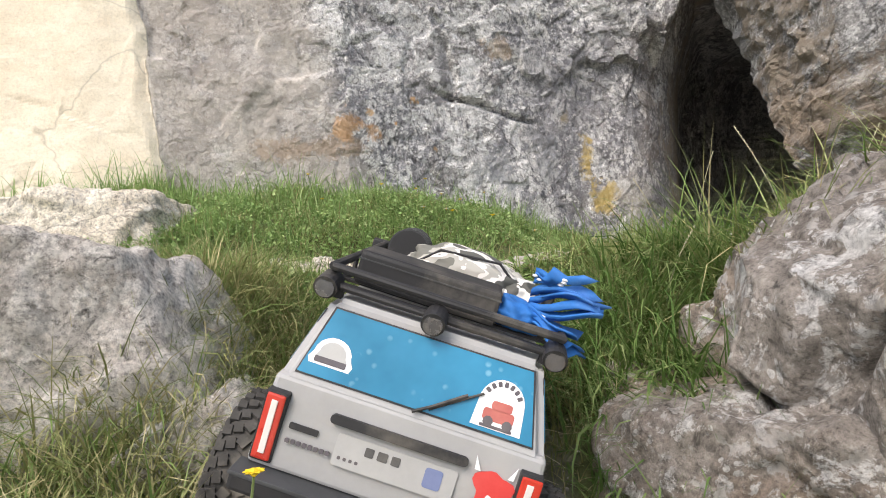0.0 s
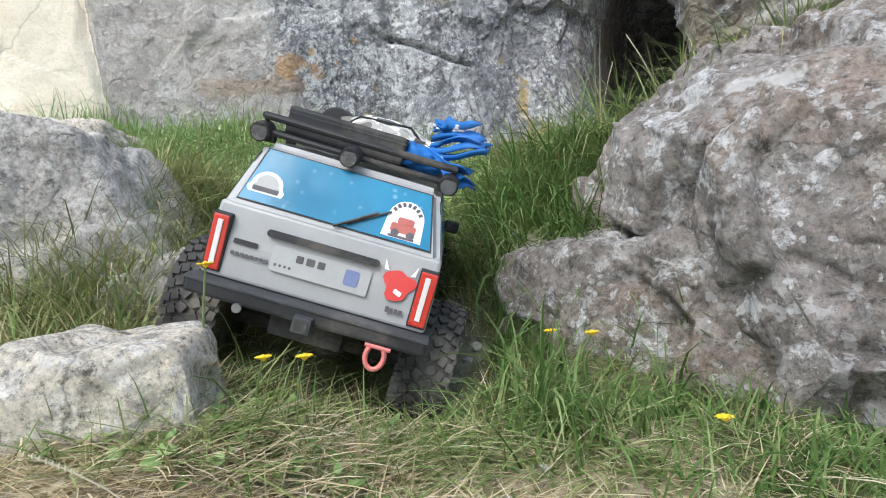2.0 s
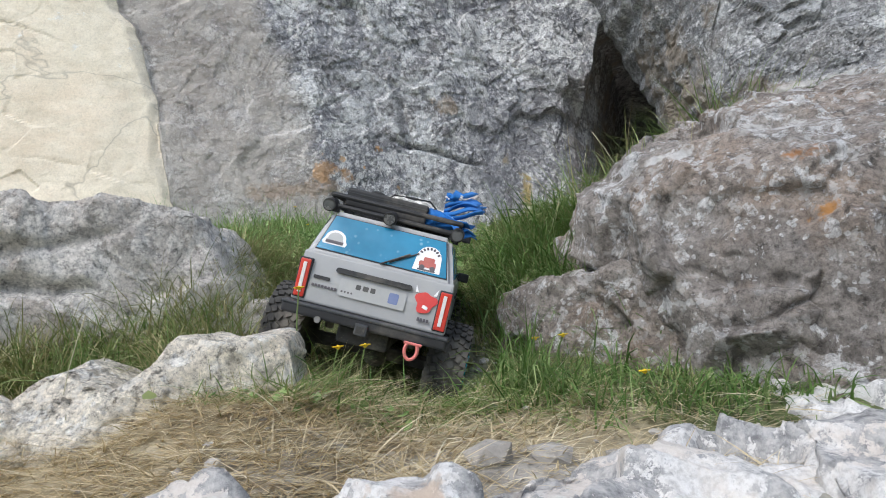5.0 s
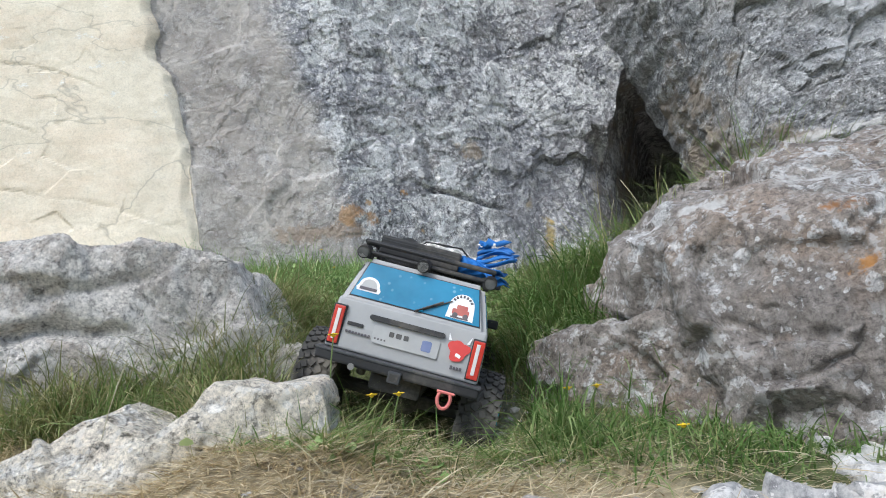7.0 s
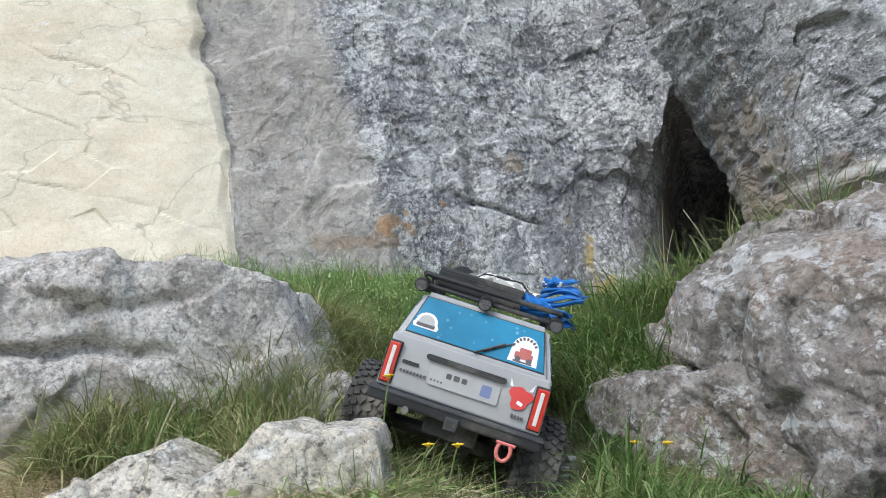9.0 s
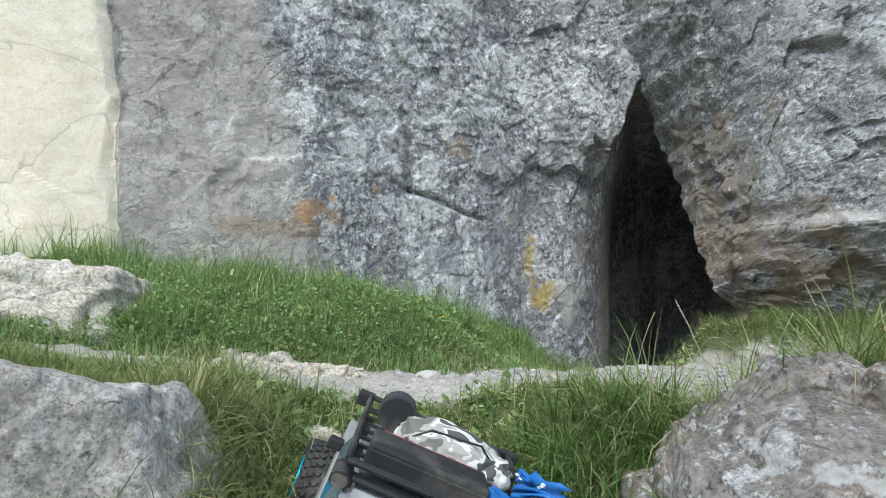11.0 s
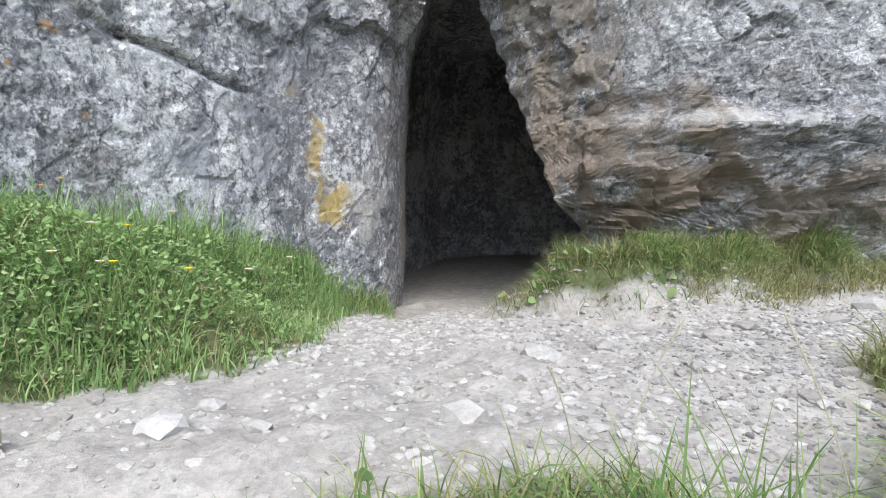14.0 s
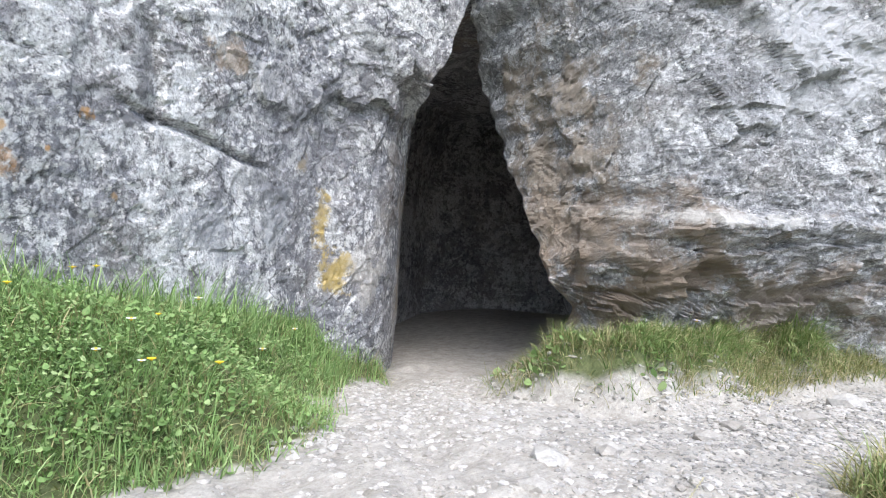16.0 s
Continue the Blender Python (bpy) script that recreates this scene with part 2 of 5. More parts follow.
CLIFF_STAINS_AND_SHADE = (
    ((-0.30, 1.88, 1.05), (0.06, 0.3, 0.04), (0.50, 0.27, 0.10), 0.65, 18),
    ((-0.42, 1.84, 1.0), (0.15, 0.3, 0.035), (0.38, 0.26, 0.16), 0.45, 14),
    ((0.405, 2.43, 0.985), (0.026, 0.3, 0.10), (0.56, 0.41, 0.13), 0.85, 18),
    ((0.46, 2.46, 0.865), (0.06, 0.3, 0.065), (0.54, 0.40, 0.13), 0.8, 16),
    ((0.56, 2.54, 0.86), (0.07, 0.3, 0.12), (0.52, 0.49, 0.44), 0.55, 14),
    ((0.336, 2.40, 1.146), (0.022, 0.3, 0.02), (0.38, 0.29, 0.14), 0.7, 24),
    ((0.13, 2.20, 1.34), (0.06, 0.3, 0.035), (0.56, 0.42, 0.29), 0.55, 18),
    ((-0.14, 2.0, 1.147), (0.011, 0.3, 0.011), (0.55, 0.31, 0.12), 0.8, 40),
    ((-0.252, 1.9, 1.10), (0.012, 0.3, 0.011), (0.55, 0.33, 0.14), 0.8, 40),
    ((-0.191, 1.95, 1.071), (0.009, 0.3, 0.009), (0.55, 0.31, 0.12), 0.8, 40),
    ((-0.087, 2.05, 1.006), (0.008, 0.3, 0.008), (0.55, 0.36, 0.20), 0.8, 40),
    ((-0.075, 2.05, 1.155), (0.045, 0.3, 0.018), (0.16, 0.16, 0.17), 0.85, 20),
    ((-0.05, 2.1, 1.27), (0.02, 0.3, 0.08), (0.19, 0.19, 0.20), 0.6, 20),
    ((0.10, 2.2, 0.98), (0.06, 0.3, 0.10), (0.28, 0.29, 0.31), 0.7, 10),
    ((0.27, 2.3, 1.0), (0.05, 0.3, 0.09), (0.30, 0.31, 0.33), 0.6, 10),
    # Brown of the cave's inner wall, lightened to imitate haze over the dark.
    ((0.95, 2.9, 1.1), (0.25, 0.5, 0.6), (0.34, 0.29, 0.235), 0.9, 6),
    # Broad darker grey zone left of the cave.
    ((0.40, 2.4, 1.25), (0.28, 0.4, 0.30), (0.17, 0.17, 0.185), 0.5, 5),
    # Brown where the wall turns into the cave, with its shade put in colour.
    ((0.66, 2.5, 1.2), (0.05, 0.12, 0.22), (0.23, 0.20, 0.18), 0.6, 12),
)
M_CLIFF = cliff_material(CLIFF_STAINS_AND_SHADE)
BLOCK_STAINS_AND_HAZE = (
    ((0.93, 2.2, 1.2), (0.12, 0.4, 0.34), (0.25, 0.205, 0.155), 0.8, 8),
    ((1.0, 1.95, 1.0), (0.22, 0.5, 0.16), (0.27, 0.215, 0.165), 0.75, 7),
    ((1.0, 1.9, 0.85), (0.25, 0.6, 0.12), (0.21, 0.16, 0.115), 0.8, 7),
    ((1.45, 1.7, 0.90), (0.35, 0.6, 0.14), (0.26, 0.21, 0.165), 0.75, 7),
    # Pale lichen patch, lightened further to put a hazy veil into the colour.
    ((1.40, 1.65, 1.52), (0.32, 0.6, 0.22), (0.56, 0.56, 0.57), 0.7, 9),
    # Narrow pale band that follows the ridge.
    ((1.2, 1.75, 1.075), (0.3, 0.4, 0.018), (0.60, 0.58, 0.55), 0.7, 16),
)
M_BLOCK = rock_material("bedded_limestone", (0.15, 0.15, 0.155), (0.37, 0.37, 0.375), (0.30, 0.265, 0.23), (0.70, 0.70, 0.70), 0.56, 2.2, 1.8, 0.35, 40.0, 0.5, 0.88, stains=BLOCK_STAINS_AND_HAZE)
M_PALE = rock_material("pale_limestone", (0.56, 0.50, 0.41), (0.76, 0.70, 0.59), (0.67, 0.55, 0.43), (0.84, 0.81, 0.75), 0.4, 3.0, 0.0, 0.5)
BOULDER_STAINS = (((0.74, 0.5, 0.47), (0.10, 0.25, 0.16), (0.66, 0.65, 0.63), 0.7, 26), ((0.50, 0.62, 0.66), (0.05, 0.06, 0.012), (0.70, 0.69, 0.67), 0.75, 30), ((0.37, 0.63, 0.64), (0.05, 0.05, 0.01), (0.72, 0.71, 0.69), 0.8, 34), ((0.492, 0.50, 0.53), (0.018, 0.03, 0.018), (0.5, 0.24, 0.07), 0.9, 40), ((0.49, 0.52, 0.6), (0.02, 0.03, 0.012), (0.42, 0.2, 0.08), 0.9, 40))
M_BOULDER = rock_material("lichened_boulder_stone", (0.17, 0.15, 0.135), (0.41, 0.37, 0.335), (0.35, 0.265, 0.205), (0.74, 0.73, 0.72), 0.56, 4.0, 0.0, 0.75, 46.0, 0.3, 0.92, 0.8, stains=BOULDER_STAINS)


def white_rock_material():
    """Limestone under a nearly closed white lichen crust, worn through in grey speckled patches."""
    m, nt, b = mat_base("white_lichened_stone", 0.92)
    pos = coords(nt)
    wide, mid = noise_node(nt, pos, 6, 9, 0.72), noise_node(nt, pos, 24, 9, 0.78)
    fine, grit = noise_node(nt, pos, 85, 6, 0.7), noise_node(nt, pos, 230, 4, 0.7)
    crust = ramp(nt, grit, [(0.30, (0.52, 0.50, 0.475)), (0.58, (0.78, 0.76, 0.735))])
    crust = mix(nt, ramp(nt, noise_node(nt, pos, 9, 6, 0.7), [(0.50, 0.0), (0.60, 0.55)]), crust, (0.66, 0.58, 0.50))
    stone = ramp(nt, fine, [(0.38, (0.15, 0.15, 0.155)), (0.50, (0.36, 0.355, 0.35)), (0.62, (0.55, 0.53, 0.51))])
    worn = math_node(nt, "ADD", math_node(nt, "MULTIPLY", wide, 0.55), math_node(nt, "MULTIPLY", mid, 0.45))
    worn = math_node(nt, "ADD", worn, math_node(nt, "MULTIPLY", math_node(nt, "SUBTRACT", fine, 0.5), 0.32))
    patch = ramp(nt, worn, [(0.478, 0.0), (0.50, 0.9)])
    vor = node(nt, "ShaderNodeTexVoronoi", Scale=75.0)
    nt.links.new(pos, vor.inputs["Vector"])
    specks = math_node(nt, "MULTIPLY", math_node(nt, "LESS_THAN", vor.outputs["Distance"], 0.30), ramp(nt, mid, [(0.50, 0.0), (0.56, 0.8)]))
    col = mix(nt, math_node(nt, "MAXIMUM", patch, specks), crust, stone)
    col = stained(nt, pos, col, (((0.16, 0.02, 0.31), (0.012, 0.03, 0.012), (0.55, 0.34, 0.18), 0.8, 40), ((0.07, 0.17, 0.37), (0.02, 0.03, 0.01), (0.60, 0.47, 0.36), 0.7, 40)))
    nt.links.new(col, b.inputs["Base Color"])
    b.inputs["Specular IOR Level"].default_value = 0.25
    h = math_node(nt, "ADD", math_node(nt, "MULTIPLY", mid, 0.8), math_node(nt, "MULTIPLY", fine, 0.3))
    h = math_node(nt, "SUBTRACT", h, math_node(nt, "MULTIPLY", patch, 0.10))
    bump(nt, b, h, 0.8, 0.010)
    return m


M_WHITE = white_rock_material()
# Low brown patch: soil stain, with shade under the ledge put into the colour.
M_LEFT = rock_material("pale_grey_boulder_stone", (0.40, 0.37, 0.34), (0.66, 0.61, 0.56), (0.58, 0.49, 0.41), (0.80, 0.76, 0.71), 0.9, 4.5, 0.0, 0.5, 34.0, 0.25, 0.85, 0.9, stains=(((-0.55, 0.6, 0.47), (0.35, 0.3, 0.05), (0.36, 0.31, 0.255), 0.6, 9),))


def soil_material():
    m, nt, b = mat_base("trodden_chalky_soil", 0.95)
    pos = coords(nt)
    n1, n2, n3 = noise_node(nt, pos, 4, 8, 0.65), noise_node(nt, pos, 26, 8, 0.7), noise_node(nt, pos, 120, 5, 0.75)
    chalk = ramp(nt, n2, [(0.3, (0.30, 0.275, 0.24)), (0.62, (0.50, 0.47, 0.425))])
    earth = ramp(nt, n2, [(0.3, (0.07, 0.085, 0.03)), (0.55, (0.13, 0.15, 0.06)), (0.75, (0.27, 0.25, 0.13))])
    dry = ramp(nt, n2, [(0.3, (0.26, 0.21, 0.13)), (0.55, (0.46, 0.39, 0.26)), (0.75, (0.62, 0.56, 0.43))])
    bare = nt.nodes.new("ShaderNodeAttribute")
    bare.attribute_name = "dry"
    fd = math_node(nt, "ADD", bare.outputs["Fac"], math_node(nt, "MULTIPLY", math_node(nt, "SUBTRACT", n1, 0.5), 0.8))
    earth = mix(nt, ramp(nt, fd, [(0.35, 0.0), (0.65, 1.0)]), earth, dry)
    at = nt.nodes.new("ShaderNodeAttribute")
    at.attribute_name = "chalk"
    fac = math_node(nt, "ADD", at.outputs["Fac"], math_node(nt, "MULTIPLY", math_node(nt, "SUBTRACT", n1, 0.5), 0.9))
    col = mix(nt, ramp(nt, fac, [(0.35, 0.0), (0.65, 1.0)]), earth, chalk)
    col = mix(nt, 1.0, col, ramp(nt, n3, [(0.3, 0.7), (0.6, 1.05)]), "MULTIPLY")
    nt.links.new(col, b.inputs["Base Color"])
    bump(nt, b, math_node(nt, "ADD", n2, math_node(nt, "MULTIPLY", n3, 0.5)), 0.7, 0.008)
    return m


M_SOIL = soil_material()


def blade_material(name, low, mid, high, translucent=0.25):
    """Leaf colour by blade, from dark to light, a little light shining through."""
    m, nt, b = mat_base(name, 0.65)
    geo = nt.nodes.new("ShaderNodeNewGeometry")
    col = ramp(nt, geo.outputs["Random Per Island"], [(0.0, low), (0.55, mid), (1.0, high)])
    col = mix(nt, ramp(nt, noise_node(nt, geo.outputs["Position"], 7, 4), [(0.35, 0.0), (0.7, 0.6)]), col, mid)
    nt.links.new(col, b.inputs["Base Color"])
    b.inputs["Specular IOR Level"].default_value = 0.15
    tr = nt.nodes.new("ShaderNodeBsdfTranslucent")
    nt.links.new(col, tr.inputs["Color"])
    mx = nt.nodes.new("ShaderNodeMixShader")
    mx.inputs[0].default_value = translucent
    nt.links.new(b.outputs[0], mx.inputs[1])
    nt.links.new(tr.outputs[0], mx.inputs[2])
    nt.links.new(mx.outputs[0], nt.nodes["Material Output"].inputs["Surface"])
    return m


M_GRASS = blade_material("green_grass", (0.10, 0.17, 0.045), (0.24, 0.34, 0.11), (0.52, 0.53, 0.27), 0.35)
M_DEEP = blade_material("deep_green_grass", (0.06, 0.12, 0.03), (0.15, 0.25, 0.07), (0.36, 0.42, 0.19), 0.35)
M_LUSH = blade_material("lush_green_leaves", (0.11, 0.19, 0.06), (0.29, 0.43, 0.155), (0.52, 0.62, 0.31), 0.35)
M_MIXED = blade_material("half_dry_grass", (0.12, 0.16, 0.05), (0.30, 0.30, 0.13), (0.58, 0.50, 0.30))
M_STRAW = blade_material("dry_straw", (0.40, 0.31, 0.17), (0.66, 0.56, 0.37), (0.84, 0.77, 0.60), 0.25)


# ---- ground ----
GY = np.array([-60, -2, -.5, 0, .2, .4, .6, .72, .85, 1.0, 1.12, 1.3, 1.5, 1.7, 1.95, 2.3, 3.0, 60])
GX = np.array([-60, -.8, -.3, -.13, .05, .24, .7, 1.0, 2.0, 60])
GZ = np.array([
    [-6, -.3, .0, .2, .28, .38, .48, .54, .60, .66, .69, .70, .71, .72, .73, .73, .7, .7],
    [-6, -.3, .0, .2, .28, .38, .48, .54, .60, .66, .69, .70, .71, .72, .73, .73, .7, .7],
    [-6, -.3, .0, .22, .30, .38, .44, .50, .57, .635, .65, .65, .65, .65, .65, .65, .65, .65],
    [-6, -.3, .0, .24, .32, .405, .418, .447, .49, .555, .63, .645, .64, .64, .63, .62, .6, .6],
    [-6, -.3, .0, .25, .31, .35, .370, .380, .43, .50, .62, .645, .64, .635, .62, .6, .55, .5],
    [-6, -.3, .0, .25, .305, .335, .385, .425, .52, .63, .66, .655, .655, .64, .62, .59, .54, .5],
    [-6, -.3, .0, .25, .30, .33, .38, .46, .58, .655, .67, .67, .665, .645, .61, .57, .52, .5],
    [-6, -.3, .0, .26, .30, .34, .42, .5, .6, .68, .69, .685, .675, .66, .62, .57, .52, .5],
    [-6, -.3, .0, .26, .30, .36, .45, .55, .63, .69, .71, .70, .69, .68, .68, .65, .6, .6],
    [-6, -.3, .0, .26, .30, .36, .45, .55, .63, .69, .71, .70, .69, .68, .68, .65, .6, .6],
])
EDGE_Y = (1.2, 1.45, 1.53, 1.61, 1.74, 1.87, 2.17, 2.5)
EDGE_X = (-.75, -.2, -.04, .10, .22, .265, .40, .66)


def bank_side(x, y):
    """How far a place lies on the bank's side of its uneven edge."""
    return np.interp(y, EDGE_Y, EDGE_X) - x + 0.05 * fbm(np.stack([x * 6, y * 6, 0 * x + 8], 1), 4)


def bank(x, y):
    """The grassy bank at the foot of the cliff: 0 on the track, 1 on the bank."""
    return smooth(-0.02, 0.26, bank_side(x, y)) * smooth(1.2, 1.85, y)


def mound(x, y):
    w = 0.05 * fbm(np.stack([x * 6, y * 6, 0 * x + 3], 1), 3)
    foot = np.interp(x, (.70, .78, .85, .92, 1.08, 1.25, 1.4, 2.0), (1.95, 1.84, 1.70, 1.59, 1.54, 1.58, 1.63, 1.66))
    return smooth(0, 1, np.minimum((x - 0.70 + w) / 0.18, (y - foot + w) / 0.20)) * smooth(2.25, 1.95, y)


def ground_height(x, y, detail=True):
    yi = np.clip(np.searchsorted(GY, y) - 1, 0, len(GY) - 2)
    xi = np.clip(np.searchsorted(GX, x) - 1, 0, len(GX) - 2)
    fy = np.clip((y - GY[yi]) / (GY[yi + 1] - GY[yi]), 0, 1)
    fx = np.clip((x - GX[xi]) / (GX[xi + 1] - GX[xi]), 0, 1)
    fx = fx * fx * (3 - 2 * fx)
    z = (GZ[xi, yi] * (1 - fy) + GZ[xi, yi + 1] * fy) * (1 - fx) + (GZ[xi + 1, yi] * (1 - fy) + GZ[xi + 1, yi + 1] * fy) * fx
    lump_ = fbm(np.stack([x * 5, y * 5, 0 * x + 14], 1), 3)
    z = z + 0.17 * bank(x, y) * (1 + 0.16 * lump_) + 0.13 * mound(x, y) * (1 + 0.2 * lump_)
    z = z + 0.022 * np.exp(-((x - .55 - 0.5 * (y - 1.7)) / .16) ** 2 - ((y - 1.72) / .12) ** 2) - 0.012 * np.exp(-((x - .33 - 0.35 * (y - 1.5)) / .05) ** 2) * smooth(1.2, 1.4, y)
    if detail:
        p = np.stack([x, y, z * 0], 1)
        near = np.exp(-((x - .3) ** 2 + (y - 1) ** 2) / 12)
        z = z + near * (0.013 * fbm(p * 6, 3) + 0.006 * fbm(p * 26, 4))
    return z


def track(x, y):
    """1 on the bare chalky track, 0 under grass."""
    near = np.interp(x, (-.4, .1, .34, .42, .52, .64, .8, 2), (1.20, 1.13, 1.10, .96, .96, 1.06, 1.2, 1.25)) + 0.02 * np.sin(17 * x)
    t = smooth(0.05, -0.03, bank_side(x, y)) * smooth(-.03, .04, y - near) * (1 - 0.85 * smooth(.1, .8, mound(x, y)))
    low = smooth(.16, .24, y) * smooth(.46, .36, y + 0.25 * np.maximum(0, -x)) * 0.6 * smooth(-.35, .0, x) * smooth(1.2, .8, x)
    gully = 0.5 * np.exp(-((x - .09 - .05 * (y - .6)) / .06) ** 2) * smooth(.4, .5, y) * smooth(1.0, .85, y)
    low = np.maximum(low, gully)
    return np.clip(np.maximum(t, low), 0, 1)


def spread(lo, hi, step, far):
    inner = np.arange(lo, hi + step / 2, step)
    outer = np.array([0.03, 0.08, 0.18, 0.4, 0.9, 2, 5, 12, 30])
    outer = outer[outer < far]
    return np.concatenate([lo - outer[::-1], inner, hi + outer])


def grid_faces(nu, nv):
    i = np.arange(nu * nv).reshape(nu, nv)
    return np.stack([i[:-1, :-1], i[1:, :-1], i[1:, 1:], i[:-1, 1:]], -1).reshape(-1, 4)


def mesh_from(name, verts, faces, material, shade=True):
    me = bpy.data.meshes.new(name)
    verts, faces = np.asarray(verts, np.float32), np.asarray(faces, np.int32)
    k = faces.shape[1]
    me.vertices.add(len(verts))
    me.vertices.foreach_set("co", verts.ravel())
    me.loops.add(faces.size)
    me.loops.foreach_set("vertex_index", faces.ravel())
    me.polygons.add(len(faces))
    me.polygons.foreach_set("loop_start", np.arange(0, faces.size, k, dtype=np.int32))
    me.polygons.foreach_set("use_smooth", np.full(len(faces), shade))
    me.update(calc_edges=True)
    for mm in material if isinstance(material, (list, tuple)) else [material]:
        me.materials.append(mm)
    return me


gx, gy = spread(-1.5, 2.0, 0.011, 40), spread(-0.3, 2.9, 0.011, 40)
X, Y = np.meshgrid(gx, gy, indexing="ij")
gz = ground_height(X.ravel(), Y.ravel())
me = mesh_from("ground", np.stack([X.ravel(), Y.ravel(), gz], 1), grid_faces(len(gx), len(gy)), M_SOIL)
me.attributes.new("chalk", "FLOAT", "POINT").data.foreach_set("value", track(X.ravel(), Y.ravel()).astype(np.float32))
foot = smooth(-1.3, -.8, X.ravel()) * smooth(.1, .2, Y.ravel()) * smooth(.66, .52, Y.ravel()) * smooth(.4, .15, X.ravel())
me.attributes.new("dry", "FLOAT", "POINT").data.foreach_set("value", foot.astype(np.float32))
tagged(new("ground", me), "chalky soil slope with a bare stony track", "ground", kind="structure")


# ---- cliff with the cave ----
def face_depth(x, z):
    """How far back the grey face and the cave's far wall stand at x across and z up."""
    turn = np.interp(z, (.5, 1.28, 1.42, 1.52, 1.70), (.695, .695, .715, .75, .82)) + 0.004 * np.sin(11 * z)
    xs = x - (turn - .695) * smooth(.45, .70, x)
    low = np.interp(xs, (-3, -.95, -.31, -.07, .065, .3, .38, .5, .58, .64, .70, .76, .83, .89, .95, 1.1, 1.5, 2.3, 3.0, 4),
                    (1.45, 1.72, 1.88, 2.07, 2.16, 2.34, 2.395, 2.435, 2.465, 2.515, 2.60, 2.71, 2.86, 3.04, 3.25, 3.7, 4.1, 4.1, 2.2, 1.65))
    up = np.interp(x, (-3, -.95, -.31, .1, .3, .45, .55, .65, .75, .85, 1.2, 3.0, 4), (1.45, 1.72, 1.88, 2.18, 2.325, 2.375, 2.39, 2.40, 2.40, 2.40, 2.3, 2.0, 1.6))
    lip = np.interp(x, (-.4, .1, .3, .45, .55, .65, .70, .74, .77, .82, 1.0, 1.5), (1.3, 1.42, 1.48, 1.5, 1.47, 1.40, 1.40, 1.47, 1.57, 1.69, 1.72, 1.72))
    lip = lip + 0.015 * np.sin(23 * x)
    h, _ = facets(np.stack([x, z * 0, z], 1), 11.0, 91)
    over = smooth(-0.03, 0.03, z - lip - 0.04 * h * smooth(.95, .7, x))
    shelf = 0.035 * smooth(-.012, .012, z - 1.33 - 0.03 * h - 0.1 * (x - .45)) * smooth(.28, .4, x) * smooth(.70, .6, x)
    return (low - shelf) * (1 - over) + up * over


def cliff_depth(x, z):
    """The foremost rock at x across and z up."""
    return np.where(x > .98, np.minimum(face_depth(x, z), block_front(x, z)), face_depth(x, z))


def block_edge(z):
    """Where the block's inner arris stands beside the cave: across and back."""
    ex = np.interp(z, (.3, .78, .82, .875, .93, 1.08, 1.26, 1.48, 1.6, 1.7, 1.85, 2.1, 4.2), (1.09, 1.08, 1.06, .97, .94, .965, .985, .95, .885, .82, .74, .68, .6))
    ey = np.interp(z, (.3, .78, .82, .875, .93, 1.08, 1.26, 1.48, 1.6, 1.7, 1.85, 2.1, 4.2), (2.20, 2.18, 2.15, 2.11, 2.12, 2.26, 2.44, 2.55, 2.49, 2.44, 2.44, 2.46, 2.46))
    wob = 0.006 * np.sin(40 * z) + 0.004 * np.sin(97 * z)
    return ex + wob, ey


def block_front(x, z):
    """The block's bedded outer face."""
    y = np.interp(x, (.5, .80, .93, 1.0, 1.1, 1.25, 2.0, 4), (2.2, 2.08, 1.97, 1.9, 1.79, 1.72, 1.5, 1.1))
    ridge = 1.06 + 0.05 * (x - 1.2)
    y = y - 0.03 * np.exp(-((z - ridge) / 0.03) ** 2) + 0.17 * np.clip((ridge - z) / 0.28, 0, 1) ** 1.3
    return y + 0.10 * smooth(1.15, 1.10, z + 0.25 * (x - .95)) * smooth(.992, .976, x + 0.03 * np.sin(21 * z))


def block_point(u, z):
    """Plan place on the block: u runs from the inner arris (0) out along the face, and below 0 back into the cave."""
    ex, ey = block_edge(z)
    reach = 0.46
    t = np.clip(u / reach, 0, 1)
    cx_ = 0.955 + 0.11 * smooth(.92, .80, z)
    cy_ = block_front(cx_, z)
    # a side that curves round into the face
    k1, k2, k3 = (1 - t) ** 2, 2 * t * (1 - t), t * t
    endx = cx_ + 0.13
    endy = block_front(endx, z)
    bx = k1 * ex + k2 * (0.75 * cx_ + 0.25 * ex) + k3 * endx
    by = k1 * ey + k2 * cy_ + k3 * endy
    past = np.maximum(u - reach, 0)
    back = np.maximum(-u, 0)
    x = np.where(u > reach, endx + past, bx) + 0.9 * back - 0.3 * np.minimum(back, 0.03)
    y = np.where(u > reach, block_front(endx + past, z), by) + back
    return x, y


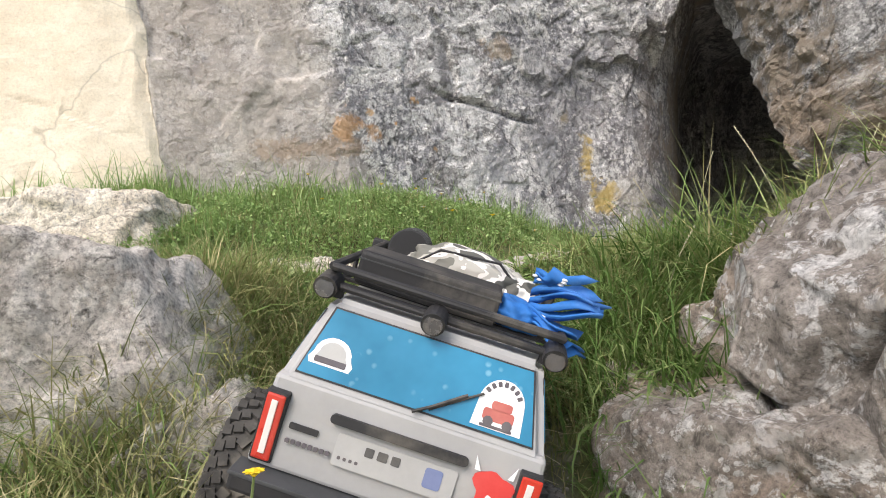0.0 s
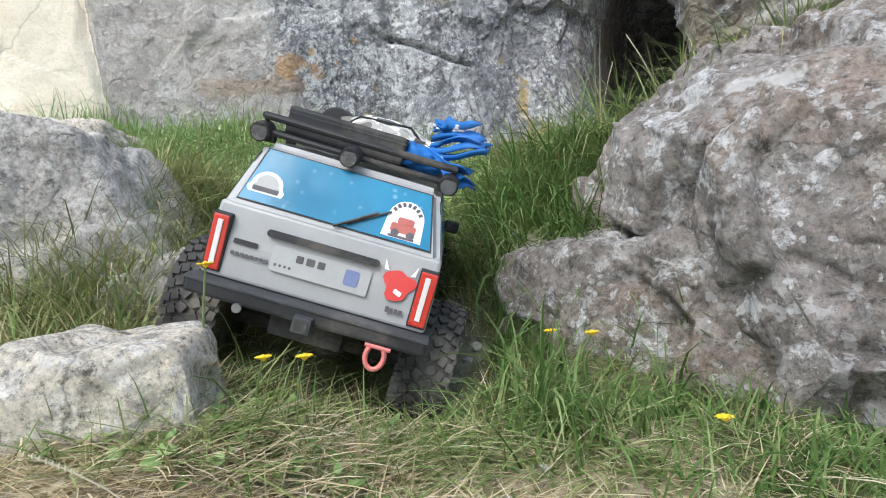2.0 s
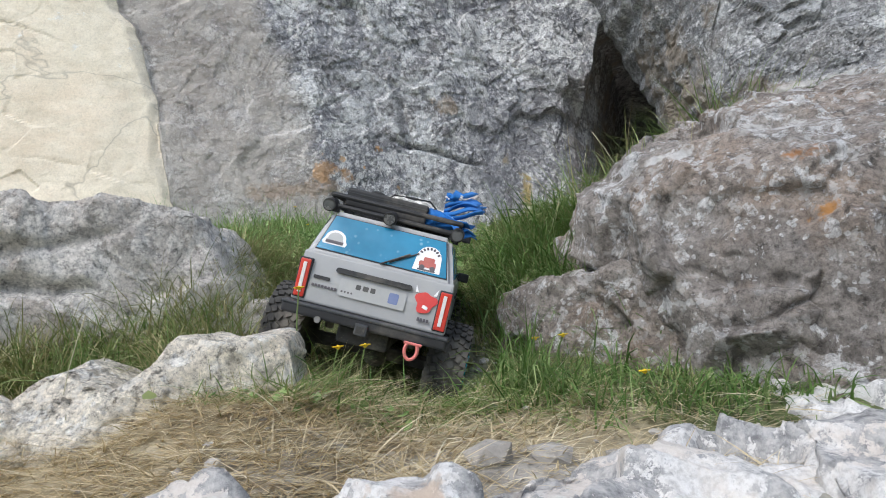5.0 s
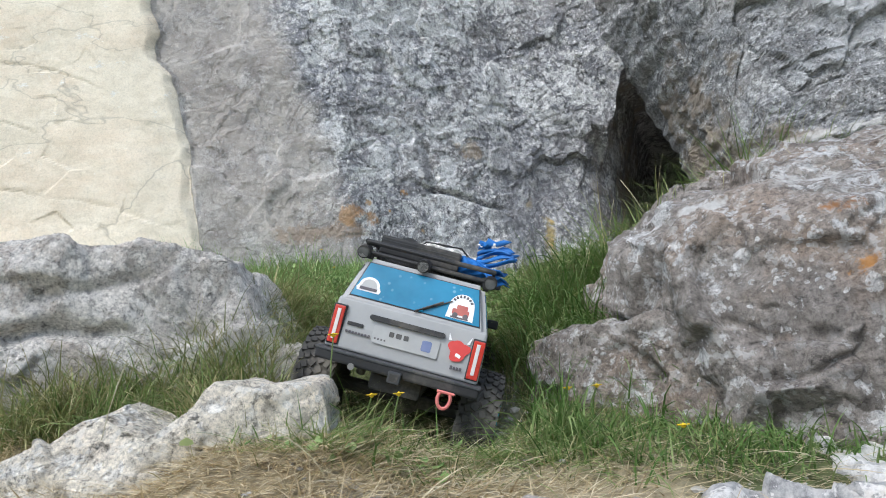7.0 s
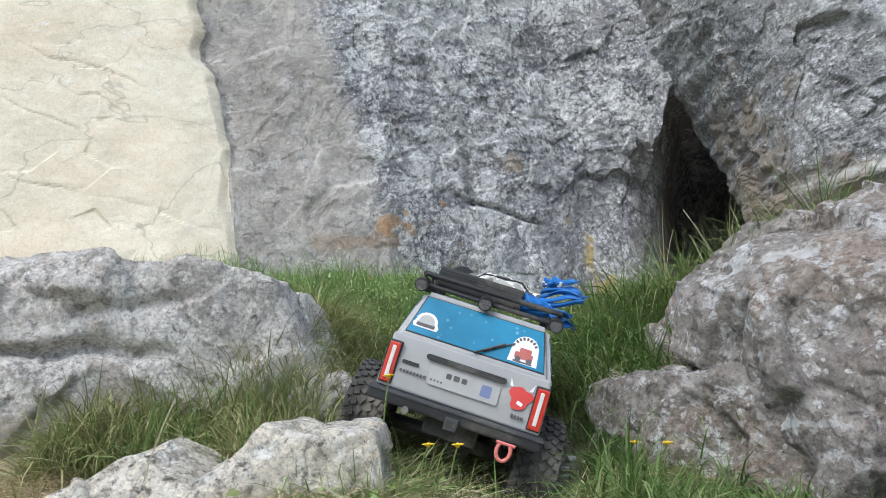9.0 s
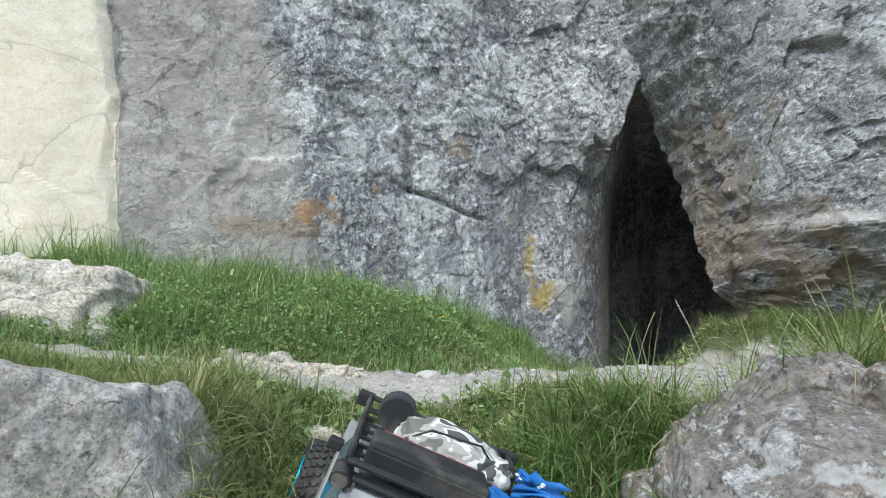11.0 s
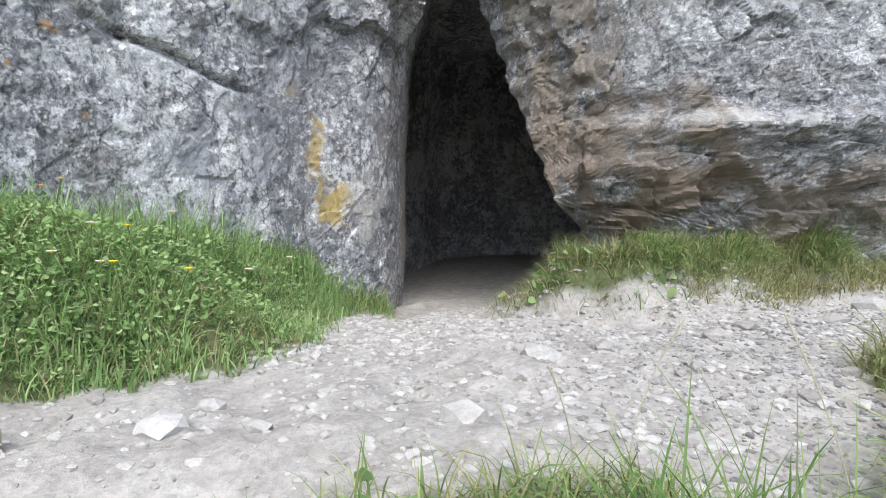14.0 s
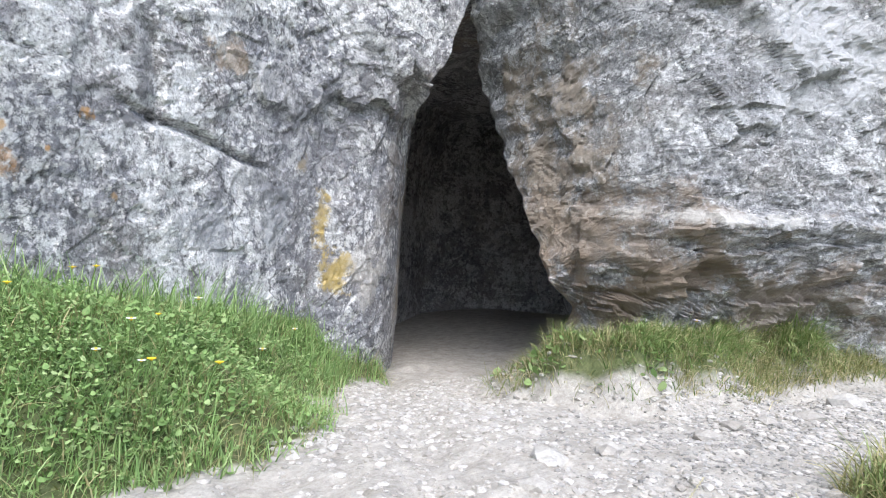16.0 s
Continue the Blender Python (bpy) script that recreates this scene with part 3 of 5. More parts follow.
def rock_relief(p, bedded):
    """Fractured relief: facets and cracks, or layered beds."""
    q = p + 0.03 * np.stack([fbm(p * 5 + s_, 3) for s_ in (0, 40, 80)], 1)
    h1, g1 = facets(q * (1, 1, 0.8), 7.0, 5)
    h2, g2 = facets(q * (1, 1, 1.3), 19, 71)
    torn = smooth(.0, .5, fbm(q * 3 + 5, 3))
    plain = 0.014 * h1 + 0.007 * h2 - 0.009 * smooth(0.05, 0, g1) * torn - 0.004 * smooth(.06, 0, g2) * torn + 0.010 * fbm(q * 3.5, 2) - 0.003 * ridged(q * 9, 3)
    b = q * (1.2, 1.2, 6.0) + np.stack([0 * q[:, 0], 0 * q[:, 0], 0.8 * q[:, 0]], 1)
    beds = 0.020 * h1 + 0.008 * h2 - 0.008 * smooth(.06, 0, g1) * torn
    for thick, amp in ((0.055, 0.012), (0.023, 0.004)):
        v = (q[:, 2] - 0.10 * q[:, 0] + 0.03 * fbm(p * 4, 2)) / thick
        k = np.floor(v).astype(np.int64)
        along = PERM[(k + np.floor(q[:, 0] * 5 + 0.8 * LATT[k & 4095] + fbm(p * 7, 2)).astype(np.int64) * 37) & 4095]
        beds = beds + amp * (LATT[along] + 0.5 * (v - k)) * (0.2 + 1.0 * smooth(1.2, 1.05, q[:, 2]))
    h3, _ = facets(q, 44, 33)
    fine = 0.003 * fbm(q * 16, 3) + 0.003 * h3 + 0.002 * fbm(q * 60, 3)
    return (beds if bedded else plain) + fine


cx, cz = np.unique(np.concatenate([[-4.6], spread(-1.5, 1.5, 0.0066, 3.0), np.arange(.62, 1.0, 0.0025), [4.6]])), np.concatenate([[-.5, .3], np.arange(0.5, 2.05, 0.0066), np.arange(2.05, 4.2, 0.07), [4.2]])
X, Z = np.meshgrid(cx, cz, indexing="ij")
x, z = X.ravel(), Z.ravel()
p = np.stack([x, z * 0 + 3, z], 1)
rim = np.interp(z, (.5, .95, 1.27, 1.50, 1.56, 1.62, 1.66, 2.2, 4), (-.76, -.775, -.81, -.845, -.86, -.915, -.92, -.91, -.95))
edge = x - rim + 0.016 * fbm(p * 7, 3)
pale = smooth(.022, .002, edge)
proud = smooth(.030, -.016, edge)
chip, _ = facets(p * (1, 1, 1.6), 6.0, 23)
slab = proud * (-0.030 + 0.006 * np.maximum(0, chip - 0.5) + 0.010 * fbm(p * 3, 4))
# thin joints that fall across the slab
for xa, za, xb, zb in ((-1.6, 1.75, -1.05, 1.515), (-1.6, 1.545, -.84, 1.21), (-1.6, 1.275, -.81, 1.04)):
    fall = z - za - (zb - za) * (x - xa) / (xb - xa) + 0.014 * fbm(p * 8, 3)
    slab = slab + proud * smooth(xb + .03, xb - .06, x) * (0.0025 * np.exp(-(fall / .007) ** 2) - 0.002 * smooth(.05, .0, fall) * (fall > 0)) * smooth(-.25, .3, fbm(p * 5 + 9, 3))
relief = rock_relief(p, False)
flat = smooth(1.25, 1.1, z) * smooth(-.35, -.2, x) * smooth(.55, .45, x)
worn = smooth(-.15, -.45, x + 0.25 * (z - 1.2)) * (1 - pale)
hb, _ = facets(p + 0.02 * fbm(p * 6, 3)[:, None], 3.2, 61)
relief = 0.72 * relief * (1 - 0.4 * flat - 0.72 * worn) + worn * 0.016 * hb + 0.004 * flat * ridged(np.stack([x * 26 + 5 * z, 0 * x, z * 3], 1), 2)
cut = np.exp(-((z - 1.162 + 0.16 * (x + .05) - 0.012 * fbm(p * 9, 2)) / .009) ** 2) * smooth(-.12, -.05, x) * smooth(.26, .18, x)
cut = cut + 0.7 * np.exp(-((x + .045 + 0.12 * (z - 1.2) - 0.015 * fbm(p * 8, 2)) / .012) ** 2) * smooth(1.13, 1.18, z) * smooth(1.45, 1.3, z)
relief = relief * (1 - 0.5 * smooth(.42, .55, x) * smooth(1.3, 1.15, z)) - 0.03 * cut
d = face_depth(x, z) + slab - relief * (1 - 0.93 * pale)
# the rim runs back to a far plane, which is closed, so that the cliff is a solid body
far = np.zeros(X.shape, bool)
far[0], far[-1], far[:, -1] = True, True, True
d = np.where(far.ravel(), 9.0, d)
i = np.arange(X.size).reshape(X.shape)
lid = np.array([[i[0, 0], i[0, -1], i[-1, -1], i[-1, 0]]])
me = mesh_from("cliff", np.stack([x, d, z], 1), np.concatenate([grid_faces(len(cx), len(cz)), lid]), M_CLIFF, False)
me.attributes.new("pale", "FLOAT", "POINT").data.foreach_set("value", pale.astype(np.float32))
brown = smooth(-.15, -.45, x + 0.25 * (z - 1.2)) * 0.75 + 0.45 * smooth(.45, .6, x) * smooth(1.4, 1.1, z)
me.attributes.new("brown", "FLOAT", "POINT").data.foreach_set("value", brown.astype(np.float32))
tagged(new("cliff", me), "grey limestone rock face with lichen and orange stains", "rock face", kind="structure")

bu = np.concatenate([-np.array([.9, .6, .4, .3, .22, .16, .12, .09, .065, .045, .03, .018, .008]), np.arange(0, 1.25, 0.0066), 1.25 + np.array([.05, .15, .4, .9, 2.0])])
U, Z = np.meshgrid(bu, cz, indexing="ij")
u, z = U.ravel(), Z.ravel()
back = np.maximum(-u, 0)
x, d = block_point(u, z)
d = d + 2.0 * (z > 4.19) + 2.0 * (u > 3.0)
p = np.stack([x, d, z], 1)
relief = rock_relief(p, True) * (0.5 + 0.5 * smooth(0.0, 0.18, u)) * smooth(.3, .0, back)
relief = relief - 0.035 * np.exp(-((x - 0.992 - 0.06 * (z - 1)) / 0.011) ** 2) * smooth(1.17, 1.08, z) * (u > 0)
lean = smooth(.34, .12, u)[:, None]
out = (1 - lean) * np.array((0, -1.0, 0)) + lean * np.array((-0.85, -0.35, 0))
tagged(new("cliff_block", mesh_from("cliff_block", p + out * relief[:, None], grid_faces(len(bu), len(cz)), M_BLOCK, False)),
       "brown-grey bedded limestone block beside a dark cave", "rock face", kind="structure")


CAR_POSE = pose(-.045, .815, .428, 7, 21, 2)


# ---- boulders ----
def planes_rock(name, centre, planes, material, sub=64, rough=1.0, seed=0, label="", facet=9.0, soft=22.0, cracks=()):
    """A boulder cut by planes (normal and distance from the centre), with rounded arrises, fractured relief and deep cracks (two ends, width, depth)."""
    n = np.array([pl[:3] for pl in planes], float)
    n /= np.linalg.norm(n, axis=1)[:, None]
    hgt = np.array([pl[3] for pl in planes], float)
    a = np.linspace(-1, 1, sub)
    A, B = np.meshgrid(a, a, indexing="ij")
    o = np.ones_like(A)
    dirs, faces, base = [], [], 0
    for trio in ((o, A, B), (-o, B, A), (B, o, A), (A, -o, B), (A, B, o), (B, A, -o)):
        dirs.append(np.stack([np.tan(c * math.pi / 4).ravel() for c in trio], 1))
        faces.append(grid_faces(sub, sub) + base)
        base += sub * sub
    dirs = np.concatenate(dirs)
    dirs /= np.linalg.norm(dirs, axis=1)[:, None]
    dot = np.maximum(dirs @ n.T, 1e-3)
    inv = dot / hgt
    r = 1 / ((inv ** soft).sum(1) ** (1 / soft))
    out = ((inv * r[:, None]) ** soft) @ n
    out /= np.linalg.norm(out, axis=1)[:, None]
    c = np.array(centre, float)
    p = c + dirs * r[:, None]
    q = p + 0.02 * np.stack([fbm(p * 7 + s, 3) for s in (0, 31, 57)], 1) + seed * 3.7
    h1, g1 = facets(q, facet, seed + 11)
    h2, g2 = facets(q, facet * 2.7, seed + 47)
    torn = smooth(.0, .5, fbm(q * 4 + 5, 3))
    relief = 0.018 * h1 - 0.005 * smooth(.04, 0, g1) * torn + 0.008 * h2 - 0.0015 * smooth(.06, 0, g2) * torn
    relief = relief + 0.009 * fbm(q * 6, 3) - 0.004 * ridged(q * 13, 3) + 0.004 * fbm(q * 34, 4)
    p = p + out * (relief * rough)[:, None]
    for end_a, end_b, wide, deep in cracks:
        ea, eb = np.array(end_a), np.array(end_b)
        along = np.clip(((q - seed * 3.7 - ea) @ (eb - ea)) / ((eb - ea) ** 2).sum(), 0, 1)
        off = np.linalg.norm(q - seed * 3.7 - ea - along[:, None] * (eb - ea), axis=1)
        side_ = q - seed * 3.7 - ea - along[:, None] * (eb - ea)
        lifted = np.abs((side_ * np.cross(eb - ea, dirs) / (np.linalg.norm(np.cross(eb - ea, dirs), axis=1)[:, None] + 1e-6)).sum(1))
        p = p - out * (deep * np.exp(-(lifted / wide) ** 2) * smooth(.10, .04, off) * smooth(0, .12, along) * smooth(1.0, .88, along))[:, None]
    faces = np.concatenate(faces)
    # weld the seams of the six sides
    key = np.round(dirs * 20000).astype(np.int64)
    _, first, back = np.unique(key, axis=0, return_index=True, return_inverse=True)
    me = mesh_from(name, p[first], back.ravel()[faces], material, True)
    me.validate()
    return tagged(new(name, me), label, "boulder")


planes_rock("boulder", (.62, .76, .48), (
    (-.425, -.826, .371, .302), (-.714, -.129, .689, .318), (-.194, -.415, .889, .239), (.12, -.993, -.01, .257), (-.816, .541, .204, .366), (-.207, -.666, -.716, .278),
    (1, 0, .1, .8), (.54, -.54, .65, .5), (0, .8, .6, .19), (0, .97, .243, .155), (0, 0, -1, .3), (-.98, -.195, -.046, .322)), M_BOULDER, 200, 0.75, 1,
    "large brown-grey boulder with white lichen crusts", 6.0, 70.0,
    (((.295, .69, .530), (.410, .615, .600), .008, .028), ((.34, .54, .428), (.56, .47, .462), .004, .010)))
planes_rock("boulder", (.452, .835, .672), (
    (-.7, -.3, .5, .058), (0, -.2, .98, .055), (.9, -.2, .3, .07), (0, .8, .6, .045), (-.2, -.9, .3, .062), (-.9, .3, .1, .06), (0, 0, -1, .1)), M_BOULDER, 50, 0.45, 15,
    "brownish stone lying against the top of the boulder", 14)
planes_rock("boulder", (.35, .765, .405), (
    (-.62, -.75, .15, .150), (-.8, .3, .1, .205), (-.1, -.05, .98, .122), (.9, -.3, 0, .25), (0, 1, 0, .15), (0, 0, -1, .2), (-.95, -.4, .3, .190)), M_BOULDER, 70, 0.55, 2,
    "low grey stone wedged under a larger boulder", 12, 70.0)
planes_rock("boulder", (.505, .515, .352), (
    (-.3, -.7, .6, .036), (.1, -.2, .97, .026), (-1, 0, .2, .055), (1, 0, .1, .07), (0, 1, 0, .06), (0, -.8, -.6, .03), (0, 0, -1, .04), (-.7, -.6, .1, .052)), M_BOULDER, 44, 0.35, 16,
    "flat pinkish stone jutting from under the boulder", 18, 40.0)
planes_rock("boulder", (-.75, .82, .48), (
    (.047, .121, .992, .223), (.419, -.907, .04, .294), (.942, -.046, .334, .525), (.536, -.35, .768, .457), (-1, 0, 0, .7), (0, .93, .37, .13), (0, 0, -1, .3), (-.104, -.621, .777, .27)), M_LEFT, 150, 0.5, 3,
    "broad pale grey boulder with a flat top", 7.0, 50.0,
    (((-1.0, .43, .60), (-.62, .56, .585), .012, .03), ((-.62, .56, .585), (-.38, .68, .570), .010, .026), ((-.52, .62, .61), (-.36, .70, .648), .007, .010)))
planes_rock("boulder", (-.30, .49, .37), (
    (-.46, -.12, .88, .095), (.50, -.06, .86, .092), (.05, -.85, .52, .085), (.45, -.85, .2, .09), (0, 1, .3, .085), (-1, -.2, .15, .20), (.95, .1, .2, .12), (0, 0, -1, .2)), M_PALE, 90, 0.34, 4,
    "pale peaked rock at the foot of the slope", 9, 60.0)
planes_rock("boulder", (-.165, .525, .37), (
    (.06, -.06, 1, .108), (-.6, -.1, .8, .112), (.35, -.88, .1, .058), (.98, .1, .25, .098), (0, 1, .1, .06), (-1, 0, 0, .12), (0, 0, -1, .2), (.1, -.75, .66, .098)), M_PALE, 80, 0.28, 14,
    "pale sharp-edged stone beside a peaked rock", 11, 60.0)
planes_rock("boulder", (-.195, .775, .455), (
    (.5, -.8, .3, .06), (.6, .1, .8, .070), (-.6, 0, .8, .072), (1, .1, .2, .06), (-1, 0, 0, .08), (0, 1, 0, .06), (0, 0, -1, .15)), M_LEFT, 44, 0.4, 5,
    "small pale peaked stone in the grass", 16, 40.0)
planes_rock("boulder", (.2, .16, .2), (
    (.5, -.8, .3, .17), (.24, -.30, .92, .118), (-.60, .78, .2, .165), (-1, -.2, .3, .27), (1, .5, .2, .24), (0, 0, -1, .3), (.3, -.5, .8, .18), (.06, .06, .99, .160)), M_WHITE, 130, 0.8, 6,
    "white lichen-crusted rock in front of the slope", 8, 60.0,
    (((.02, .10, .36), (.05, .02, .33), .010, .03), ((.11, .23, .35), (.16, .12, .34), .009, .02), ((.22, .33, .33), (.28, .2, .31), .008, .02)))
planes_rock("boulder", (-.08, .07, .24), (
    (.3, -.9, .3, .14), (.02, -.06, 1, .143), (0, 1, .12, .11), (-1, 0, .2, .30), (1, -.1, .3, .10), (0, 0, -1, .3), (-.5, .1, .86, .15)), M_WHITE, 90, 0.6, 7,
    "low rounded white rock beside a larger one", 9, 40.0)
planes_rock("boulder", (.62, .33, .22), (
    (-.5, -.8, .3, .24), (-.12, -.16, .98, .135), (-.9, -.3, .3, .205), (1, 0, 0, .5), (0, 1, .1, .34), (0, 0, -1, .3), (0, -.7, .7, .17)), M_WHITE, 110, 0.8, 8,
    "cracked white rock leaning on a boulder", 8, 60.0,
    (((.46, .48, .33), (.50, .30, .33), .007, .025), ((.58, .50, .34), (.66, .30, .34), .009, .03), ((.72, .44, .36), (.60, .42, .34), .006, .02)))
planes_rock("boulder", (.43, .18, .178), (
    (.02, -.22, .97, .142), (-1, .3, .2, .16), (1, 0, .1, .3), (0, -1, .3, .28), (.1, 1, .2, .17), (0, 0, -1, .3), (-.5, -.4, .75, .20)), M_WHITE, 100, 0.75, 12,
    "low white lichen-crusted rock between two larger ones", 8, 60.0)
for k, (bx, by, bw) in enumerate(((-.31, 1.43, .06), (-.215, 1.39, .055), (-.13, 1.375, .042), (-.33, 1.27, .035), (-.12, 1.05, .03))):
    planes_rock("stone", (bx, by, float(ground_height(np.array([bx]), np.array([by]))[0]) - .005), (
        (0, 0, 1, .022), (1, .2, .2, bw), (-1, .3, .2, bw), (.1, 1, .2, bw * .6), (0, -1, .3, bw * .6), (0, 0, -1, .05)), M_PALE, 24, 0.35, 20 + k,
        "pale flat stone half sunk in the grass", 22)
planes_rock("boulder", (-.86, 1.42, .73), (
    (.3, -.9, .3, .14), (0, 0, 1, .11), (.9, -.1, .3, .27), (-1, 0, 0, .5), (0, 1, .2, .2), (0, 0, -1, .3)), M_PALE, 56, 0.6, 9,
    "flat pale rock in the grass", 9)


# ---- grass and plants ----
def blades(name, roots, length, width, material, lean=0.5, droop=0.6, seed=0, label="", heading=None, flat=0.0):
    """One mesh of many bent, tapering grass blades."""
    rng = np.random.default_rng(seed)
    n = len(roots)
    ang = rng.random(n) * 2 * math.pi if heading is None else heading + rng.normal(0, 0.6, n)
    ln = length * (0.4 + 0.85 * rng.random(n) ** 1.3) * (1 + 0.35 * fbm(roots * (7, 7, 0) + 3, 2))
    wd = width * (0.6 + 0.8 * rng.random(n))
    side = np.stack([-np.sin(ang), np.cos(ang), 0 * ang], 1)
    out = np.stack([np.cos(ang), np.sin(ang), 0 * ang], 1)
    tilt0 = flat + (lean - flat) * rng.random(n)
    bend = droop * (0.3 + rng.random(n) * 1.5)
    pos, verts = roots.copy(), []
    steps = 4
    tw = rng.normal(0, 0.5, n)
    for k in range(steps + 1):
        t = k / steps
        w = (wd * (1 - t) ** 0.7 * 0.5)[:, None]
        s = side * np.cos(tw * t)[:, None] + np.stack([0 * tw, 0 * tw, np.sin(tw * t)], 1)
        if k < steps:
            verts += [pos - s * w, pos + s * w]
        else:
            verts.append(pos)
        a = tilt0 + bend * (t + 0.5 / steps) ** 1.3
        pos = pos + (out * np.sin(a)[:, None] + np.array((0, 0, 1)) * np.cos(a)[:, None]) * (ln / steps)[:, None]
    v = np.stack(verts, 1)
    m = v.shape[1]
    tri = []
    for k in range(steps - 1):
        a = 2 * k
        tri += [(a, a + 1, a + 3), (a, a + 3, a + 2)]
    tri.append((m - 3, m - 2, m - 1))
    f = (np.arange(n)[:, None, None] * m + np.array(tri)[None]).reshape(-1, 3)
    return tagged(new(name, mesh_from(name, v.reshape(-1, 3), f, material)), label, "grass", kind="stuff")


def leaves(name, roots, size, material, seed=0, label="", rise=0.03):
    """Small oval leaves on short unseen stalks, at all angles, folded along the middle."""
    rng = np.random.default_rng(seed)
    n = len(roots)
    ang, tip = rng.random(n) * 2 * math.pi, rng.normal(0.2, 0.5, n)
    ln = size * (0.5 + rng.random(n))
    out = np.stack([np.cos(ang) * np.cos(tip), np.sin(ang) * np.cos(tip), np.sin(tip)], 1)
    side = np.stack([-np.sin(ang), np.cos(ang), 0 * ang], 1)
    up = np.cross(out, side)
    o = roots + np.stack([0 * ang, 0 * ang, rise * rng.random(n)], 1)
    v = [o]
    for t, w in ((0.35, 0.36), (0.75, 0.34)):
        for sgn in (-1, 1):
            v.append(o + out * (ln * t)[:, None] + side * (sgn * w * ln)[:, None] - up * (0.12 * ln)[:, None])
    v.append(o + out * ln[:, None])
    v.append(o + out * (0.55 * ln)[:, None])
    v = np.stack(v, 1)
    tri = np.array(((0, 2, 6), (0, 6, 1), (1, 6, 3), (2, 4, 6), (3, 6, 5), (6, 4, 5)))
    f = (np.arange(n)[:, None, None] * 7 + tri[None]).reshape(-1, 3)
    return tagged(new(name, mesh_from(name, v.reshape(-1, 3), f, material)), label, "leaves", kind="stuff")


ROCKS = [(.70, .80, .36, .22), (.40, .80, .12, .08), (-.75, .82, .50, .24), (-.30, .51, .15, .05), (-.16, .54, .08, .035), (.2, .16, .24, .15), (-.12, .07, .28, .09), (.42, .18, .2, .17), (.60, .31, .26, .2), (-.86, 1.42, .26, .15)]


def under_car(x, y):
    return np.exp(-(((x + .04) / .17) ** 4 + ((y - .75) / .28) ** 4))


def scatter(n, x0, x1, y0, y1, weight, seed, clump=9.0):
    """Roots on the ground, thinned by a weight, in clumps, and kept off the boulders."""
    rng = np.random.default_rng(seed)
    x, y = x0 + (x1 - x0) * rng.random(n), y0 + (y1 - y0) * rng.random(n)
    w = weight(x, y)
    for cx_, cy_, rx_, ry_ in ROCKS:
        w = w * (((x - cx_) / rx_) ** 2 + ((y - cy_) / ry_) ** 2 > 0.8)
    w = w * (0.35 + 0.65 * smooth(-.5, .4, fbm(np.stack([x * clump, y * clump, 0 * x + seed], 1), 3)))
    keep = rng.random(n) < w
    x, y = x[keep], y[keep]
    return np.stack([x, y, ground_height(x, y) - 0.003], 1)


def front_of_cliff(x, y):
    return y < cliff_depth(x, np.full_like(x, 0.85)) + 0.02


def on_bank(x, y):
    return smooth(-.05, .07, bank_side(x, y)) * front_of_cliff(x, y) * smooth(1.16, 1.26, y)


blades("bank_grass", scatter(115000, -.9, .65, 1.2, 2.6, on_bank, 1), 0.05, 0.0026, M_LUSH, 0.8, 1.0, 1, "lush green grass on the bank below the cliff")
leaves("bank_leaves", scatter(120000, -.9, .65, 1.22, 2.6, lambda x, y: on_bank(x, y) * (0.15 + 0.85 * smooth(.0, .14, bank_side(x, y))) * (1 - 0.75 * smooth(.3, .02, cliff_depth(x, np.full_like(x, .9)) - y)), 11, 12), 0.0072, M_LUSH, 11, "small round green leaves crowding the bank", 0.04)
leaves("bank_broad_leaves", scatter(15000, -.9, .65, 1.22, 2.6, lambda x, y: on_bank(x, y) * (0.15 + 0.85 * smooth(.0, .14, bank_side(x, y))) * (1 - 0.75 * smooth(.3, .02, cliff_depth(x, np.full_like(x, .9)) - y)), 31, 10), 0.0100, M_LUSH, 31, "broad green leaves among the grass of the bank", 0.04)
blades("crest_grass", scatter(60000, -.7, .5, .84, 1.17, lambda x, y: (1 - track(x, y)) * smooth(.82, .92, y) * (1 - under_car(x, y)) * (1 - 0.5 * smooth(1.0, 1.1, y)), 2), 0.048, 0.0020, M_GRASS, 1.2, 1.2, 2, "green grass on the crest of the slope")
blades("crest_dry_grass", scatter(24000, -.7, .5, .84, 1.17, lambda x, y: (1 - track(x, y)) * (1 - under_car(x, y)) * (1 - 0.7 * smooth(1.08, 1.16, y)), 12), 0.05, 0.0018, M_MIXED, 1.2, 1.2, 12, "half-dry grass on the crest of the slope")
leaves("crest_leaves", scatter(5000, -.4, .4, .95, 1.16, lambda x, y: (1 - track(x, y)) * 0.8, 13, 16), 0.013, M_LUSH, 13, "low clover-like leaves on the crest", 0.02)
blades("slope_grass", scatter(13000, .11, .42, .52, 1.02, lambda x, y: smooth(.5, .6, y) * (1 - track(x, y)) * smooth(.12, .18, x) * (1 - 0.9 * smooth(.15, .22, x) * smooth(.80, .72, y)), 3), 0.10, 0.0030, M_DEEP, 1.15, 1.6, 3, "long green grass on the slope beside the boulder")
blades("slope_long_grass", scatter(15000, -.50, -.16, .55, 1.0, lambda x, y: (1 - under_car(x, y)), 14), 0.10, 0.0022, M_MIXED, 0.9, 1.5, 14, "long drooping grass below the pale boulder")
blades("slope_green_grass", scatter(12000, -.50, -.14, .55, 1.02, lambda x, y: (1 - under_car(x, y)), 15), 0.085, 0.0024, M_GRASS, 0.9, 1.5, 15, "green grass below the pale boulder")
